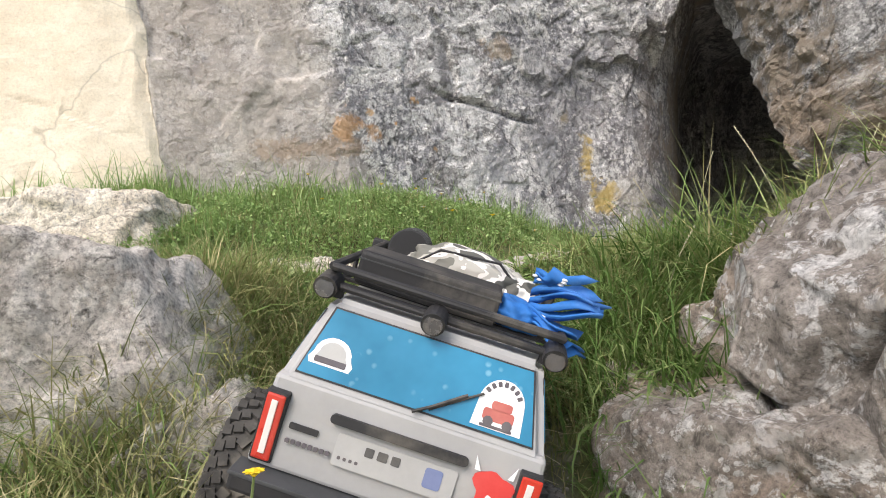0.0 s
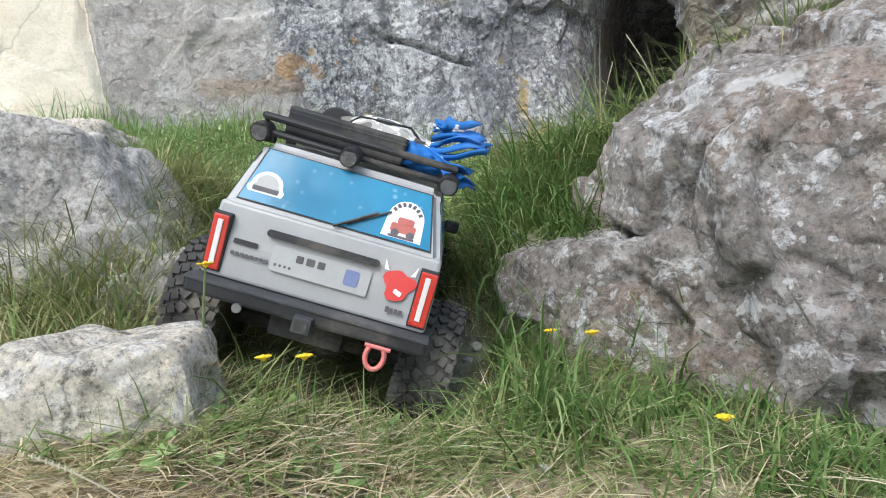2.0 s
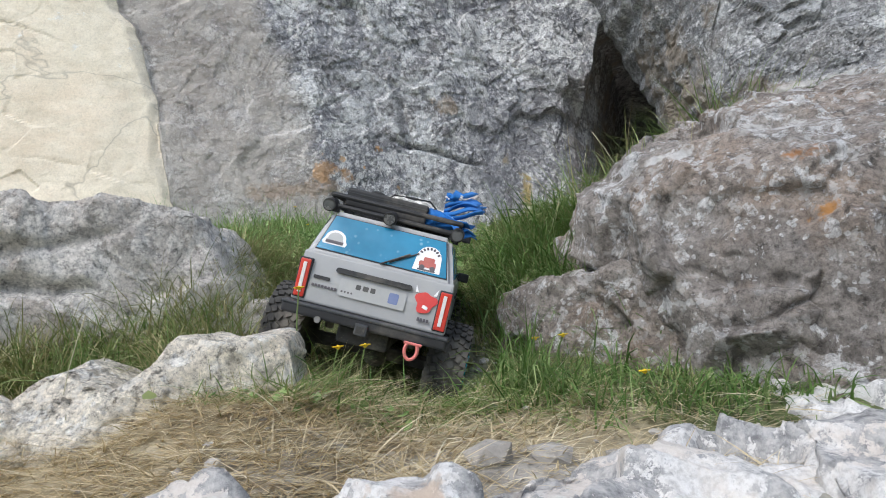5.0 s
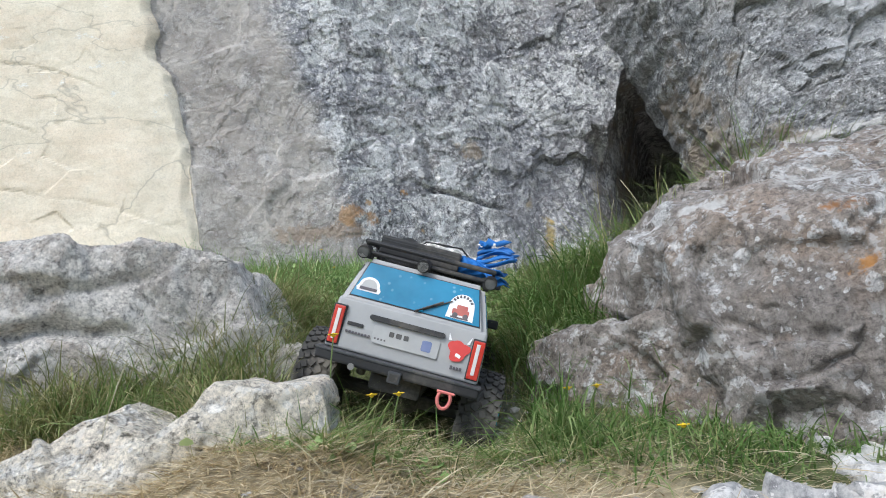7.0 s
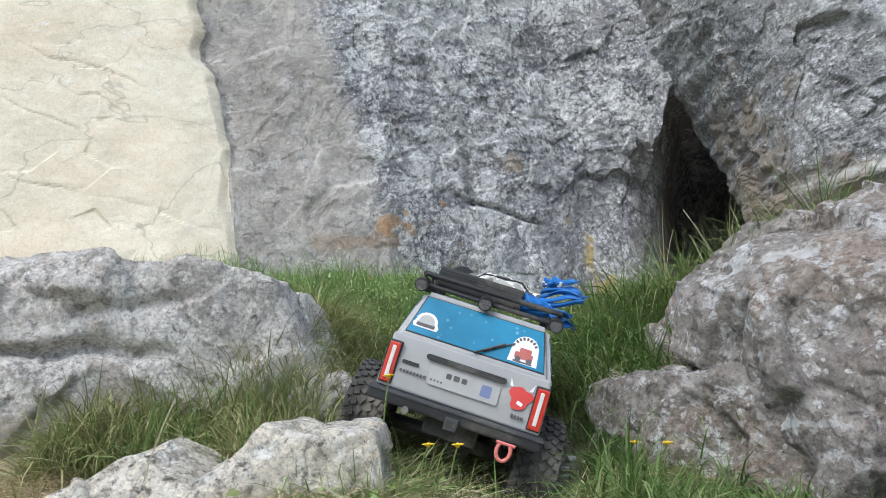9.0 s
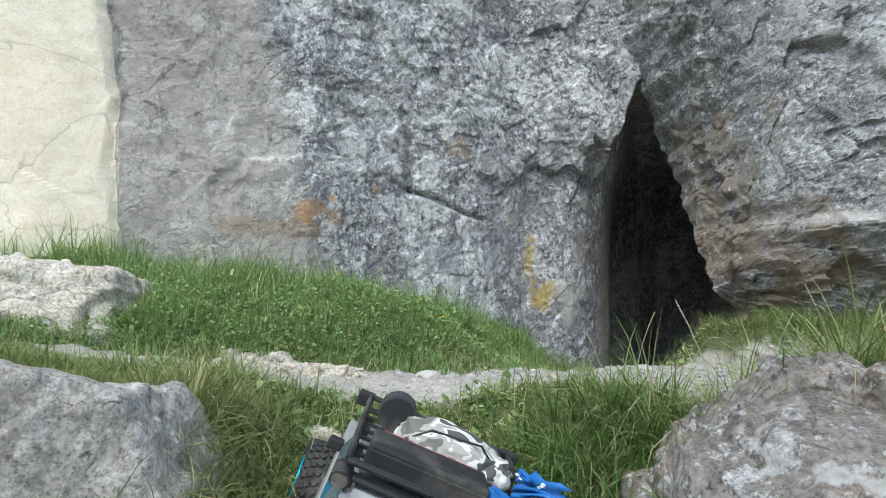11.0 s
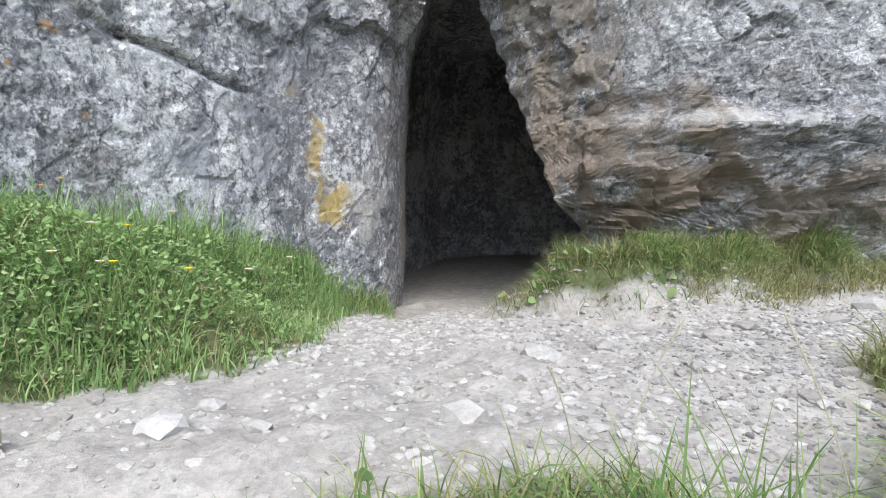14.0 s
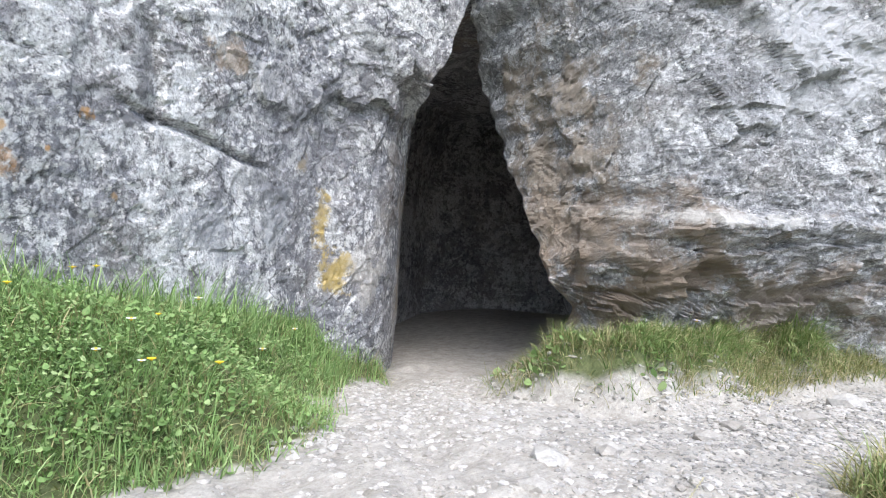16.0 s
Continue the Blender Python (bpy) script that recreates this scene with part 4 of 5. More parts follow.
blades("trampled_grass", scatter(34000, -.5, .35, .24, 1.0, lambda x, y: smooth(.40, .6, y) * (0.9 - 0.6 * track(x, y)) * (1 - 0.7 * under_car(x, y)), 4), 0.042, 0.0016, M_MIXED, 1.45, 0.5, 4, "trampled half-dry grass in the gully")
blades("foot_grass", scatter(13000, -.3, 1.0, .42, .68, lambda x, y: (0.12 + smooth(.16, .26, x)) * smooth(.42, .5, y) * (1 - 0.7 * smooth(.56, .62, y)), 8), 0.065, 0.0024, M_DEEP, 1.1, 1.4, 8, "green grass at the foot of the boulder")
leaves("foot_leaves", scatter(450, -.3, .05, .44, .60, lambda x, y: smooth(.40, .47, y), 16, 16), 0.013, M_LUSH, 16, "broad green leaves at the foot of the slope", 0.02)
blades("mound_grass", scatter(46000, .75, 2.0, 1.45, 2.1, lambda x, y: (smooth(.55, .95, mound(x, y)) + 0.9 * smooth(.95, 1.05, x) * smooth(.08, .3, mound(x, y)) + 0.35 * smooth(.05, .3, mound(x, y))), 5, 12), 0.075, 0.0020, M_MIXED, 1.0, 1.3, 5, "half-dry grass on the mound beside the cave")
blades("mound_green_grass", scatter(26000, .70, 2.0, 1.5, 2.1, lambda x, y: smooth(.45, .95, mound(x, y)) + 0.25 * smooth(.1, .3, mound(x, y)), 17, 12), 0.07, 0.0022, M_DEEP, 1.0, 1.3, 17, "green grass on the mound beside the cave")
blades("mound_straw", scatter(22000, .78, 2.0, 1.45, 2.1, lambda x, y: smooth(.05, .4, mound(x, y)) * (0.4 + 0.6 * smooth(.9, 1.1, x)), 41, 11), 0.06, 0.0017, M_STRAW, 1.35, 0.9, 41, "dry straw hanging over the front of the mound", None, 0.5)
leaves("mound_leaves", scatter(600, .74, 1.0, 1.6, 2.1, lambda x, y: smooth(.2, .5, mound(x, y)), 18, 16), 0.02, M_LUSH, 18, "green leaves at the cave's edge", 0.03)
blades("track_side_grass", scatter(26000, .46, 1.5, .84, 1.22, lambda x, y: (1 - track(x, y)), 6), 0.085, 0.003, M_MIXED, 0.8, 1.0, 6, "long pale grass beside the track")
blades("track_side_green_grass", scatter(16000, .46, 1.5, .84, 1.2, lambda x, y: (1 - track(x, y)), 19), 0.075, 0.003, M_GRASS, 0.8, 1.0, 19, "green grass beside the track")
brng = np.random.default_rng(22)
tt = brng.random(14000)
top_roots = np.stack([.31 + .65 * tt, .83 + .08 * tt + .12 * brng.random(14000), np.zeros(14000)], 1)
top_roots[:, 2] = np.maximum(ground_height(top_roots[:, 0], top_roots[:, 1]), np.interp(top_roots[:, 0], (.31, .40, .48, .96), (.59, .645, .675, .71)) - 1.2 * np.maximum(0, top_roots[:, 1] - .85)) - .006
tuft = smooth(-.15, .35, fbm(top_roots * (15, 15, 0) + 5, 3)) * np.interp(top_roots[:, 0], (.31, .36, .42, .50, .58, .96), (.3, 1, .5, .35, 1, 1))
top_roots = top_roots[brng.random(14000) < tuft]
blades("boulder_top_grass", top_roots[::3], 0.17, 0.0024, M_MIXED, 1.0, 1.4, 22, "long grass hanging over the back of the boulder")
blades("boulder_green_grass", top_roots + (.01, .01, 0), 0.17, 0.0026, M_GRASS, 1.0, 1.4, 23, "green grass along the back of the boulder")
blades("straw", scatter(90000, -.6, .45, .12, .62, lambda x, y: smooth(.14, .25, y) * smooth(.64, .5, y) * (0.35 + smooth(.25, -.1, x)), 7, 14), 0.05, 0.0015, M_STRAW, 1.55, 0.25, 7, "dry straw lying on the ground", None, 1.1)
blades("straw_stems", scatter(3800, -.5, .4, .2, .62, lambda x, y: 0.25 + smooth(.3, -.1, x), 34, 10), 0.08, 0.0016, M_STRAW, 1.5, 0.5, 34, "pale broken stems among the straw", None, 0.9)
blades("gully_straw", scatter(9000, -.2, .35, .5, 1.0, lambda x, y: 0.6 + 0 * x, 20, 14), 0.045, 0.0012, M_STRAW, 1.6, 0.3, 20, "dry straw in the gully", None, 1.0)
blades("lying_grass", scatter(16000, -.30, .34, .36, .66, lambda x, y: smooth(.42, .50, y) * smooth(.66, .58, y) * smooth(-.26, -.14, x) * (0.25 + 0.75 * smooth(-.1, .3, fbm(np.stack([x * 11, y * 11, 0 * x + 2], 1), 3))), 33, 14), 0.075, 0.0018, M_GRASS, 1.45, 0.5, 33, "green grass lying flat over the straw", None, 0.9)
tall = lambda x, y: on_bank(x, y) * smooth(.28, .08, cliff_depth(x, np.full_like(x, .9)) - y)
blades("bank_pale_grass", scatter(36000, -.9, .65, 1.2, 2.6, on_bank, 28, 16), 0.06, 0.002, M_MIXED, 0.9, 1.1, 28, "thin half-dry grass among the leaves on the bank")
blades("tall_bank_grass", scatter(26000, -1.2, .6, 1.45, 2.55, tall, 24), 0.10, 0.003, M_LUSH, 0.45, 0.8, 24, "tall grass against the foot of the cliff")

brow = scatter(16000, .78, 2.0, 1.5, 1.8, lambda x, y: smooth(.5, .8, mound(x, y)) * smooth(.85, .95, x), 27, 20)
blades("mound_brow_grass", brow, 0.10, 0.0024, M_GRASS, 1.2, 1.5, 27, "long half-dry grass hanging over the edge of the mound", -1.6)


# ---- the model car ----
def plain(name, colour, rough=0.5, metal=0.0, var=0.12, scale=40.0, coat=0.0):
    """Paint, plastic or cloth with slight dust and wear."""
    m, nt, b = mat_base(name, rough)
    pos = nt.nodes.new("ShaderNodeTexCoord").outputs["Object"]
    n = noise_node(nt, pos, scale, 7, 0.7)
    dust = noise_node(nt, pos, scale * 0.25, 6, 0.65)
    col = mix(nt, 1.0, colour, ramp(nt, n, [(0.3, 1 - var), (0.7, 1 + var * 0.5)]), "MULTIPLY")
    col = mix(nt, ramp(nt, dust, [(0.5, 0.0), (0.75, var * 1.2)]), col, (0.38, 0.34, 0.28))
    nt.links.new(col, b.inputs["Base Color"])
    nt.links.new(ramp(nt, dust, [(0.4, rough), (0.7, min(1, rough + 0.3))]), b.inputs["Roughness"])
    b.inputs["Metallic"].default_value = metal
    b.inputs["Coat Weight"].default_value = coat
    return m


M_SILVER = plain("silver_grey_paint", (0.37, 0.37, 0.37), 0.36, 0.0, 0.10, 30, 0.3)
M_BLACK = plain("black_plastic", (0.022, 0.022, 0.024), 0.55, 0, 0.3, 60)
M_FLARE = plain("dark_grey_plastic", (0.055, 0.058, 0.062), 0.6, 0, 0.3, 60)
M_TYRE = plain("dusty_rubber", (0.060, 0.057, 0.053), 0.9, 0, 0.5, 45)
M_TEAL = plain("teal_anodised_ring", (0.02, 0.32, 0.36), 0.35, 0.6, 0.15, 60)
M_LIME = plain("lime_yellow_vinyl", (0.62, 0.78, 0.03), 0.45, 0, 0.12, 60)
M_GOLD = plain("yellow_rim", (0.62, 0.52, 0.05), 0.4, 0.3, 0.15, 60)
M_REDLAMP = plain("red_lamp_lens", (0.55, 0.04, 0.025), 0.2, 0, 0.1, 80, 0.5)
M_CLEARLAMP = plain("pale_lamp_lens", (0.75, 0.70, 0.68), 0.2, 0, 0.1, 80, 0.5)
M_STICKER = plain("white_sticker", (0.80, 0.80, 0.80), 0.5, 0, 0.05, 60)
M_PRINT = plain("dark_print", (0.10, 0.09, 0.10), 0.6, 0, 0.2, 60)
M_ROSE = plain("dull_red_print", (0.45, 0.12, 0.10), 0.6, 0, 0.2, 60)
M_RED = plain("red_sticker", (0.62, 0.05, 0.045), 0.45, 0, 0.1, 60)
M_PINK = plain("pinkish_red_shackle", (0.70, 0.20, 0.18), 0.4, 0, 0.1, 60)
M_BLUE = plain("blue_cloth", (0.018, 0.16, 0.50), 0.7, 0, 0.35, 40)
M_STEEL = plain("scratched_steel", (0.35, 0.34, 0.33), 0.4, 0.8, 0.2, 50)
M_LAMPGLASS = plain("lamp_reflector", (0.20, 0.20, 0.21), 0.15, 0.6, 0.3, 90)


def glass_material(name, colour):
    """Tinted plastic pane, blue inside, with dried water spots."""
    m, nt, b = mat_base(name, 0.12)
    pos = nt.nodes.new("ShaderNodeTexCoord").outputs["Object"]
    vor = node(nt, "ShaderNodeTexVoronoi", Scale=110.0)
    nt.links.new(pos, vor.inputs["Vector"])
    drops = ramp(nt, vor.outputs["Distance"], [(0.12, 0.35), (0.28, 0.0)])
    some = ramp(nt, noise_node(nt, pos, 35, 3), [(0.5, 0.0), (0.6, 1.0)])
    col = mix(nt, ramp(nt, noise_node(nt, pos, 14, 4), [(0.35, 0.0), (0.7, 0.5)]), colour, tuple(min(1, c * 1.9 + 0.02) for c in colour))
    col = mix(nt, math_node(nt, "MULTIPLY", drops, some), col, (0.35, 0.62, 0.70))
    nt.links.new(col, b.inputs["Base Color"])
    nt.links.new(ramp(nt, noise_node(nt, pos, 25, 6), [(0.4, 0.08), (0.7, 0.3)]), b.inputs["Roughness"])
    return m


M_GLASS = glass_material("blue_tinted_pane", (0.015, 0.165, 0.29))
M_DIMGLASS = glass_material("grey_tinted_pane", (0.10, 0.15, 0.17))


def camo_material():
    m, nt, b = mat_base("grey_camouflage_cloth", 0.85)
    pos = nt.nodes.new("ShaderNodeTexCoord").outputs["Object"]
    n = noise_node(nt, pos, 26, 2, 0.4, 1.0)
    r = nt.nodes.new("ShaderNodeValToRGB")
    r.color_ramp.interpolation = "CONSTANT"
    el = r.color_ramp.elements
    el[0].position, el[0].color = 0, (0.16, 0.16, 0.14, 1)
    el[1].position, el[1].color = 0.56, (0.10, 0.10, 0.09, 1)
    for pos_, c in ((0.42, (0.40, 0.39, 0.35, 1)), (0.49, (0.74, 0.72, 0.68, 1))):
        e = el.new(pos_)
        e.color = c
    nt.links.new(n, r.inputs[0])
    nt.links.new(r.outputs[0], b.inputs["Base Color"])
    bump(nt, b, noise_node(nt, pos, 60, 4), 0.4, 0.002)
    return m


M_CAMO = camo_material()


def part(name, bm, material, parent, label="", shade=False, at=None):
    """One mesh object under a thing or a part."""
    me = bpy.data.meshes.new(name)
    bmesh.ops.recalc_face_normals(bm, faces=bm.faces)
    bm.to_mesh(me)
    bm.free()
    me.polygons.foreach_set("use_smooth", np.full(len(me.polygons), shade))
    me.materials.append(material)
    ob = new(name, me)
    ob.parent = parent
    if at is not None:
        ob.matrix_basis = at
    return tagged(ob, label) if label else ob


def box(x0, x1, y0, y1, z0, z1, bevel=0.0, segments=2):
    bm = bmesh.new()
    bmesh.ops.create_cube(bm, size=1)
    bm.transform(Matrix.Translation(((x0 + x1) / 2, (y0 + y1) / 2, (z0 + z1) / 2)) @ Matrix.Diagonal((x1 - x0, y1 - y0, z1 - z0, 1)))
    if bevel:
        bmesh.ops.bevel(bm, geom=bm.edges[:], offset=bevel, segments=segments, affect="EDGES", profile=0.6)
    return bm


def rod(points, radius, sides=8, bm=None):
    """A round bar along points."""
    bm = bm or bmesh.new()
    pts = [Vector(q) for q in points]
    rings = []
    for k, q in enumerate(pts):
        t = (pts[min(k + 1, len(pts) - 1)] - pts[max(k - 1, 0)]).normalized()
        a = t.orthogonal().normalized()
        b_ = t.cross(a)
        rings.append([bm.verts.new(q + (a * math.cos(2 * math.pi * i / sides) + b_ * math.sin(2 * math.pi * i / sides)) * radius) for i in range(sides)])
    for r0, r1 in zip(rings, rings[1:]):
        best = min(range(sides), key=lambda s_: sum((r0[i].co - r1[(i + s_) % sides].co).length for i in range(sides)))
        for i in range(sides):
            bm.faces.new((r0[i], r0[(i + 1) % sides], r1[(i + 1 + best) % sides], r1[(i + best) % sides]))
    bm.faces.new(rings[0][::-1])
    bm.faces.new(rings[-1])
    return bm


def lathe(profile, steps=32):
    """A body turned round the x axis from (x, r) points."""
    bm = bmesh.new()
    rings = [[bm.verts.new((px, r * math.cos(2 * math.pi * i / steps), r * math.sin(2 * math.pi * i / steps))) for i in range(steps)] for px, r in profile]
    for r0, r1 in zip(rings, rings[1:]):
        for i in range(steps):
            bm.faces.new((r0[i], r0[(i + 1) % steps], r1[(i + 1) % steps], r1[i]))
    bm.faces.new(rings[0])
    bm.faces.new(rings[-1])
    return bm


def prism(outline, depth, frame_):
    """A flat shape (u, v outline) of some depth laid on a frame (origin, u axis, v axis)."""
    o, ua, va = (Vector(c) for c in frame_)
    ua, va = ua.normalized(), va.normalized()
    n = ua.cross(va)
    bm = bmesh.new()
    a = [bm.verts.new(o + ua * q[0] + va * q[1]) for q in outline]
    b_ = [bm.verts.new(v.co + n * depth) for v in a]
    bm.faces.new(a[::-1])
    bm.faces.new(b_)
    for i in range(len(a)):
        bm.faces.new((a[i], a[(i + 1) % len(a)], b_[(i + 1) % len(a)], b_[i]))
    return bm


def rounded(w, h, r=0.002, n=3):
    pts = []
    for cx_, cy_, a0 in ((w / 2 - r, h / 2 - r, 0), (-w / 2 + r, h / 2 - r, 90), (-w / 2 + r, -h / 2 + r, 180), (w / 2 - r, -h / 2 + r, 270)):
        pts += [(cx_ + r * math.cos(radians(a0 + 90 * k / n)), cy_ + r * math.sin(radians(a0 + 90 * k / n))) for k in range(n + 1)]
    return pts


car = tagged(new("model_car"), "silver-grey radio-controlled off-road estate car, tilted on the slope", "model car")
car.matrix_basis = CAR_POSE

# shell: side outline with cut wheel arches, tapering a little towards the belt line
SIDE = ((-.212, .090), (-.210, .120), (-.205, .152), (.072, .152), (.150, .149), (.222, .140), (.228, .118), (.226, .092),
        (.216, .092), (.205, .122), (.190, .133), (.122, .133), (.107, .122), (.092, .074), (-.064, .074), (-.078, .118), (-.092, .130), (-.166, .130), (-.180, .120), (-.190, .090))
bm = bmesh.new()
sides = []
for sx in (-1, 1):
    sides.append([bm.verts.new((sx * (.0955 - 0.06 * max(0, qz - .115)), qy, qz)) for qy, qz in SIDE])
bm.faces.new(sides[0])
bm.faces.new(sides[1][::-1])
for k in range(len(SIDE)):
    bm.faces.new((sides[0][k], sides[0][(k + 1) % len(SIDE)], sides[1][(k + 1) % len(SIDE)], sides[1][k]))
body = part("body", bm, M_SILVER, car)
bev = body.modifiers.new("edge", "BEVEL")
bev.width, bev.segments, bev.limit_method, bev.angle_limit = 0.003, 2, "ANGLE", radians(40)

# cabin: a tapering shell with rounded roof edges
bm = bmesh.new()
lower = [bm.verts.new(c) for c in ((-.0915, -.2045, .1515), (.0915, -.2045, .1515), (.0915, .078, .1515), (-.0915, .078, .1515))]
upper = [bm.verts.new(c) for c in ((-.076, -.180, .206), (.076, -.180, .206), (.074, .022, .206), (-.074, .022, .206))]
bm.faces.new(lower[::-1])
bm.faces.new(upper)
for k in range(4):
    bm.faces.new((lower[k], lower[(k + 1) % 4], upper[(k + 1) % 4], upper[k]))
bmesh.ops.bevel(bm, geom=[e for e in bm.edges if max(v.co.z for v in e.verts) > .2], offset=0.006, segments=3, affect="EDGES")
part("cabin", bm, M_SILVER, car)

# panes lie 1 mm proud of the cabin in black seals
REAR = ((0, -.2045, .1515), (1, 0, 0), (0, .0245, .0545))
RL = math.hypot(.0245, .0545)


def pane(name, outline, frame_, material, proud=0.0012):
    n = Vector(frame_[1]).normalized().cross(Vector(frame_[2]).normalized())
    seal = prism([(q[0] * 1.0, q[1]) for q in outline], proud * 0.6, frame_)
    cu, cv = sum(q[0] for q in outline) / len(outline), sum(q[1] for q in outline) / len(outline)
    inner = [(cu + (q[0] - cu) * (1 - 0.0013 / max(1e-4, abs(q[0] - cu) + 1e-4)) if abs(q[0] - cu) > .003 else q[0],
              cv + (q[1] - cv) * (1 - 0.0013 / max(1e-4, abs(q[1] - cv) + 1e-4)) if abs(q[1] - cv) > .003 else q[1]) for q in outline]
    s_ = part(name, seal, M_BLACK, car, "black rubber window surround")
    o = Vector(frame_[0]) + n * proud * 0.6
    part("pane", prism(inner, proud * 0.5, (o, frame_[1], frame_[2])), material, s_, "blue-tinted pane with dried drops")
    return s_


pane("rear_window", [(-.0825, .004), (.0825, .004), (.0715, RL - .006), (-.0715, RL - .006)], REAR, M_GLASS)
for sx in (-1, 1):
    ua = (0, sx, 0)
    fr = ((sx * .0915, 0, .1515), ua, (-sx * .0165, 0, .0545))
    hh = math.hypot(.0165, .0545)
    for y0, y1, s0, s1, gm in ((-.192, -.118, .013, 0, M_DIMGLASS if sx < 0 else M_GLASS), (-.110, -.048, 0, 0, M_GLASS), (-.040, .052, 0, -.040, M_DIMGLASS)):
        quad = [(sx * y0, .005), (sx * y1, .005), (sx * (y1 + s1), hh - .010), (sx * (y0 + s0), hh - .010)]
        pane("side_window", quad if sx > 0 else quad[::-1], fr, gm)
WS = ((0, .078, .1515), (-1, 0, 0), (0, -.056, .0545))
pane("windscreen", [(-.080, .004), (.080, .004), (.067, .070), (-.067, .070)], WS, M_DIMGLASS)

# tailgate details
TAIL = ((0, -.2102, .1205), (1, 0, 0), (0, .005, .032))


def on_tail(name, outline, material, label="", proud=0.0010, lift=0.0, parent=None):
    n = Vector(TAIL[1]).cross(Vector(TAIL[2]).normalized())
    return part(name, prism(outline, proud, (Vector(TAIL[0]) + n * (lift + 0.0004), TAIL[1], TAIL[2])), material, parent or car, label)


def shift(outline, du, dv, turn=0.0):
    c, s_ = math.cos(radians(turn)), math.sin(radians(turn))
    return [(du + q[0] * c - q[1] * s_, dv + q[0] * s_ + q[1] * c) for q in outline]


on_tail("tailgate_handle", shift(rounded(.094, .0062, .003), -.002, .0155), M_BLACK, "long black grab bar across the tailgate", 0.004)
plate = on_tail("number_plate", shift(rounded(.082, .021, .002), .0, -.003), plain("worn_plate", (0.40, 0.40, 0.395), 0.5), "worn grey plate with blanked marks", 0.0008)
for du, w in ((-.018, .006), (-.009, .007), (.000, .006)):
    on_tail("mark", shift(rounded(w, .006, .001), du, .001), M_FLARE, "", 0.0004, 0.0008, plate)
on_tail("mark", shift(rounded(.012, .013, .002), .026, -.002), plain("slate_blue_mark", (0.16, 0.20, 0.36), 0.5), "", 0.0004, 0.0008, plate)
on_tail("badge", shift(rounded(.020, .0042, .001), -.064, .002), M_BLACK, "small black badge")
for k in range(13):
    if k != 8:
        on_tail("lettering_bar", shift(rounded(.0030 if k < 8 else .0022, .0030 if k < 8 else .0022, .0005, 1), -.0725 + k * .0040, -.008), M_PRINT)
for k in range(4):
    on_tail("lettering_bar", shift(rounded(.0030, .0048 if k == 0 else .0036, .0005, 1), .0605 + k * .0037, -.018), M_PRINT)
blob = [(.0125 * (1 + 0.16 * math.sin(3 * a + .5) + 0.1 * math.sin(5 * a)) * math.cos(a), .0125 * (1 + 0.16 * math.sin(3 * a + .5) + 0.1 * math.sin(5 * a)) * math.sin(a)) for a in np.linspace(0, 2 * math.pi, 25)[:-1]]
red = on_tail("red_sticker", shift(blob, .064, .003), M_RED, "red cut-out sticker")
on_tail("pale_patch", shift(rounded(.007, .004, .001), .065, -.003, -20), M_STICKER, "", 0.0004, 0.001, red)
for du in (-.012, .010):
    on_tail("pale_tip", shift([(-.002, -.003), (.002, -.003), (.003 if du > 0 else -.003, .006)], .064 + du, .016), M_STICKER, "", 0.0004, 0.001, red)


def on_glass(name, outline, material, label="", lift=0.0013, proud=0.0004, parent=None):
    n = Vector(REAR[1]).cross(Vector(REAR[2]).normalized())
    return part(name, prism(outline, proud, (Vector(REAR[0]) + n * lift, REAR[1], REAR[2])), material, parent or car, label)


arch = [(.0155 * math.cos(a), .004 + .0165 * math.sin(a)) for a in np.linspace(0, math.pi, 13)] + [(-.017, -.013), (.017, -.013)]
st = on_glass("arched_sticker", shift(arch, .055, .021), M_STICKER, "white arched sticker with a reddish car print")
on_glass("print", shift(rounded(.021, .008, .002), .055, .017), M_ROSE, "", 0.0017, 0.0003, st)
on_glass("print", shift(rounded(.014, .006, .002), .056, .0235), M_ROSE, "", 0.0017, 0.0003, st)
for du in (-.006, .007):
    on_glass("print", shift([(.0035 * math.cos(a), .0035 * math.sin(a)) for a in np.linspace(0, 6.2, 10)], .055 + du, .0125), M_PRINT, "", 0.0019, 0.0003, st)
for a in np.linspace(150, 30, 7):
    on_glass("print", shift(rounded(.0026, .0036, .0005, 1), .055 + .0125 * math.cos(radians(a)), .026 + .0125 * math.sin(radians(a)), a - 90), M_PRINT, "", 0.0017, 0.0003, st)
on_glass("print", shift(rounded(.022, .002, .0005, 1), .055, .0095), M_PRINT, "", 0.0017, 0.0003, st)
dome = [(.013 * math.cos(a), .001 + .012 * math.sin(a)) for a in np.linspace(0, math.pi, 11)] + [(-.0155, -.003), (-.014, -.007), (.014, -.007), (.0155, -.003)]
st = on_glass("domed_sticker", shift(dome, -.062, .020), M_STICKER, "white domed sticker with a grey print")
on_glass("print", shift([(q[0] * .72, q[1] * .72) for q in dome], -.062, .0205), plain("grey_print", (0.42, 0.42, 0.41), 0.5), "", 0.0017, 0.0003, st)
on_glass("print", shift(rounded(.022, .004, .001), -.062, .0165), M_PRINT, "", 0.0020, 0.0003, st)
wn_ = Vector(REAR[1]).cross(Vector(REAR[2]).normalized())


def glass_point(u, v, lift):
    return Vector(REAR[0]) + Vector((u, 0, 0)) + Vector(REAR[2]).normalized() * v + wn_ * lift


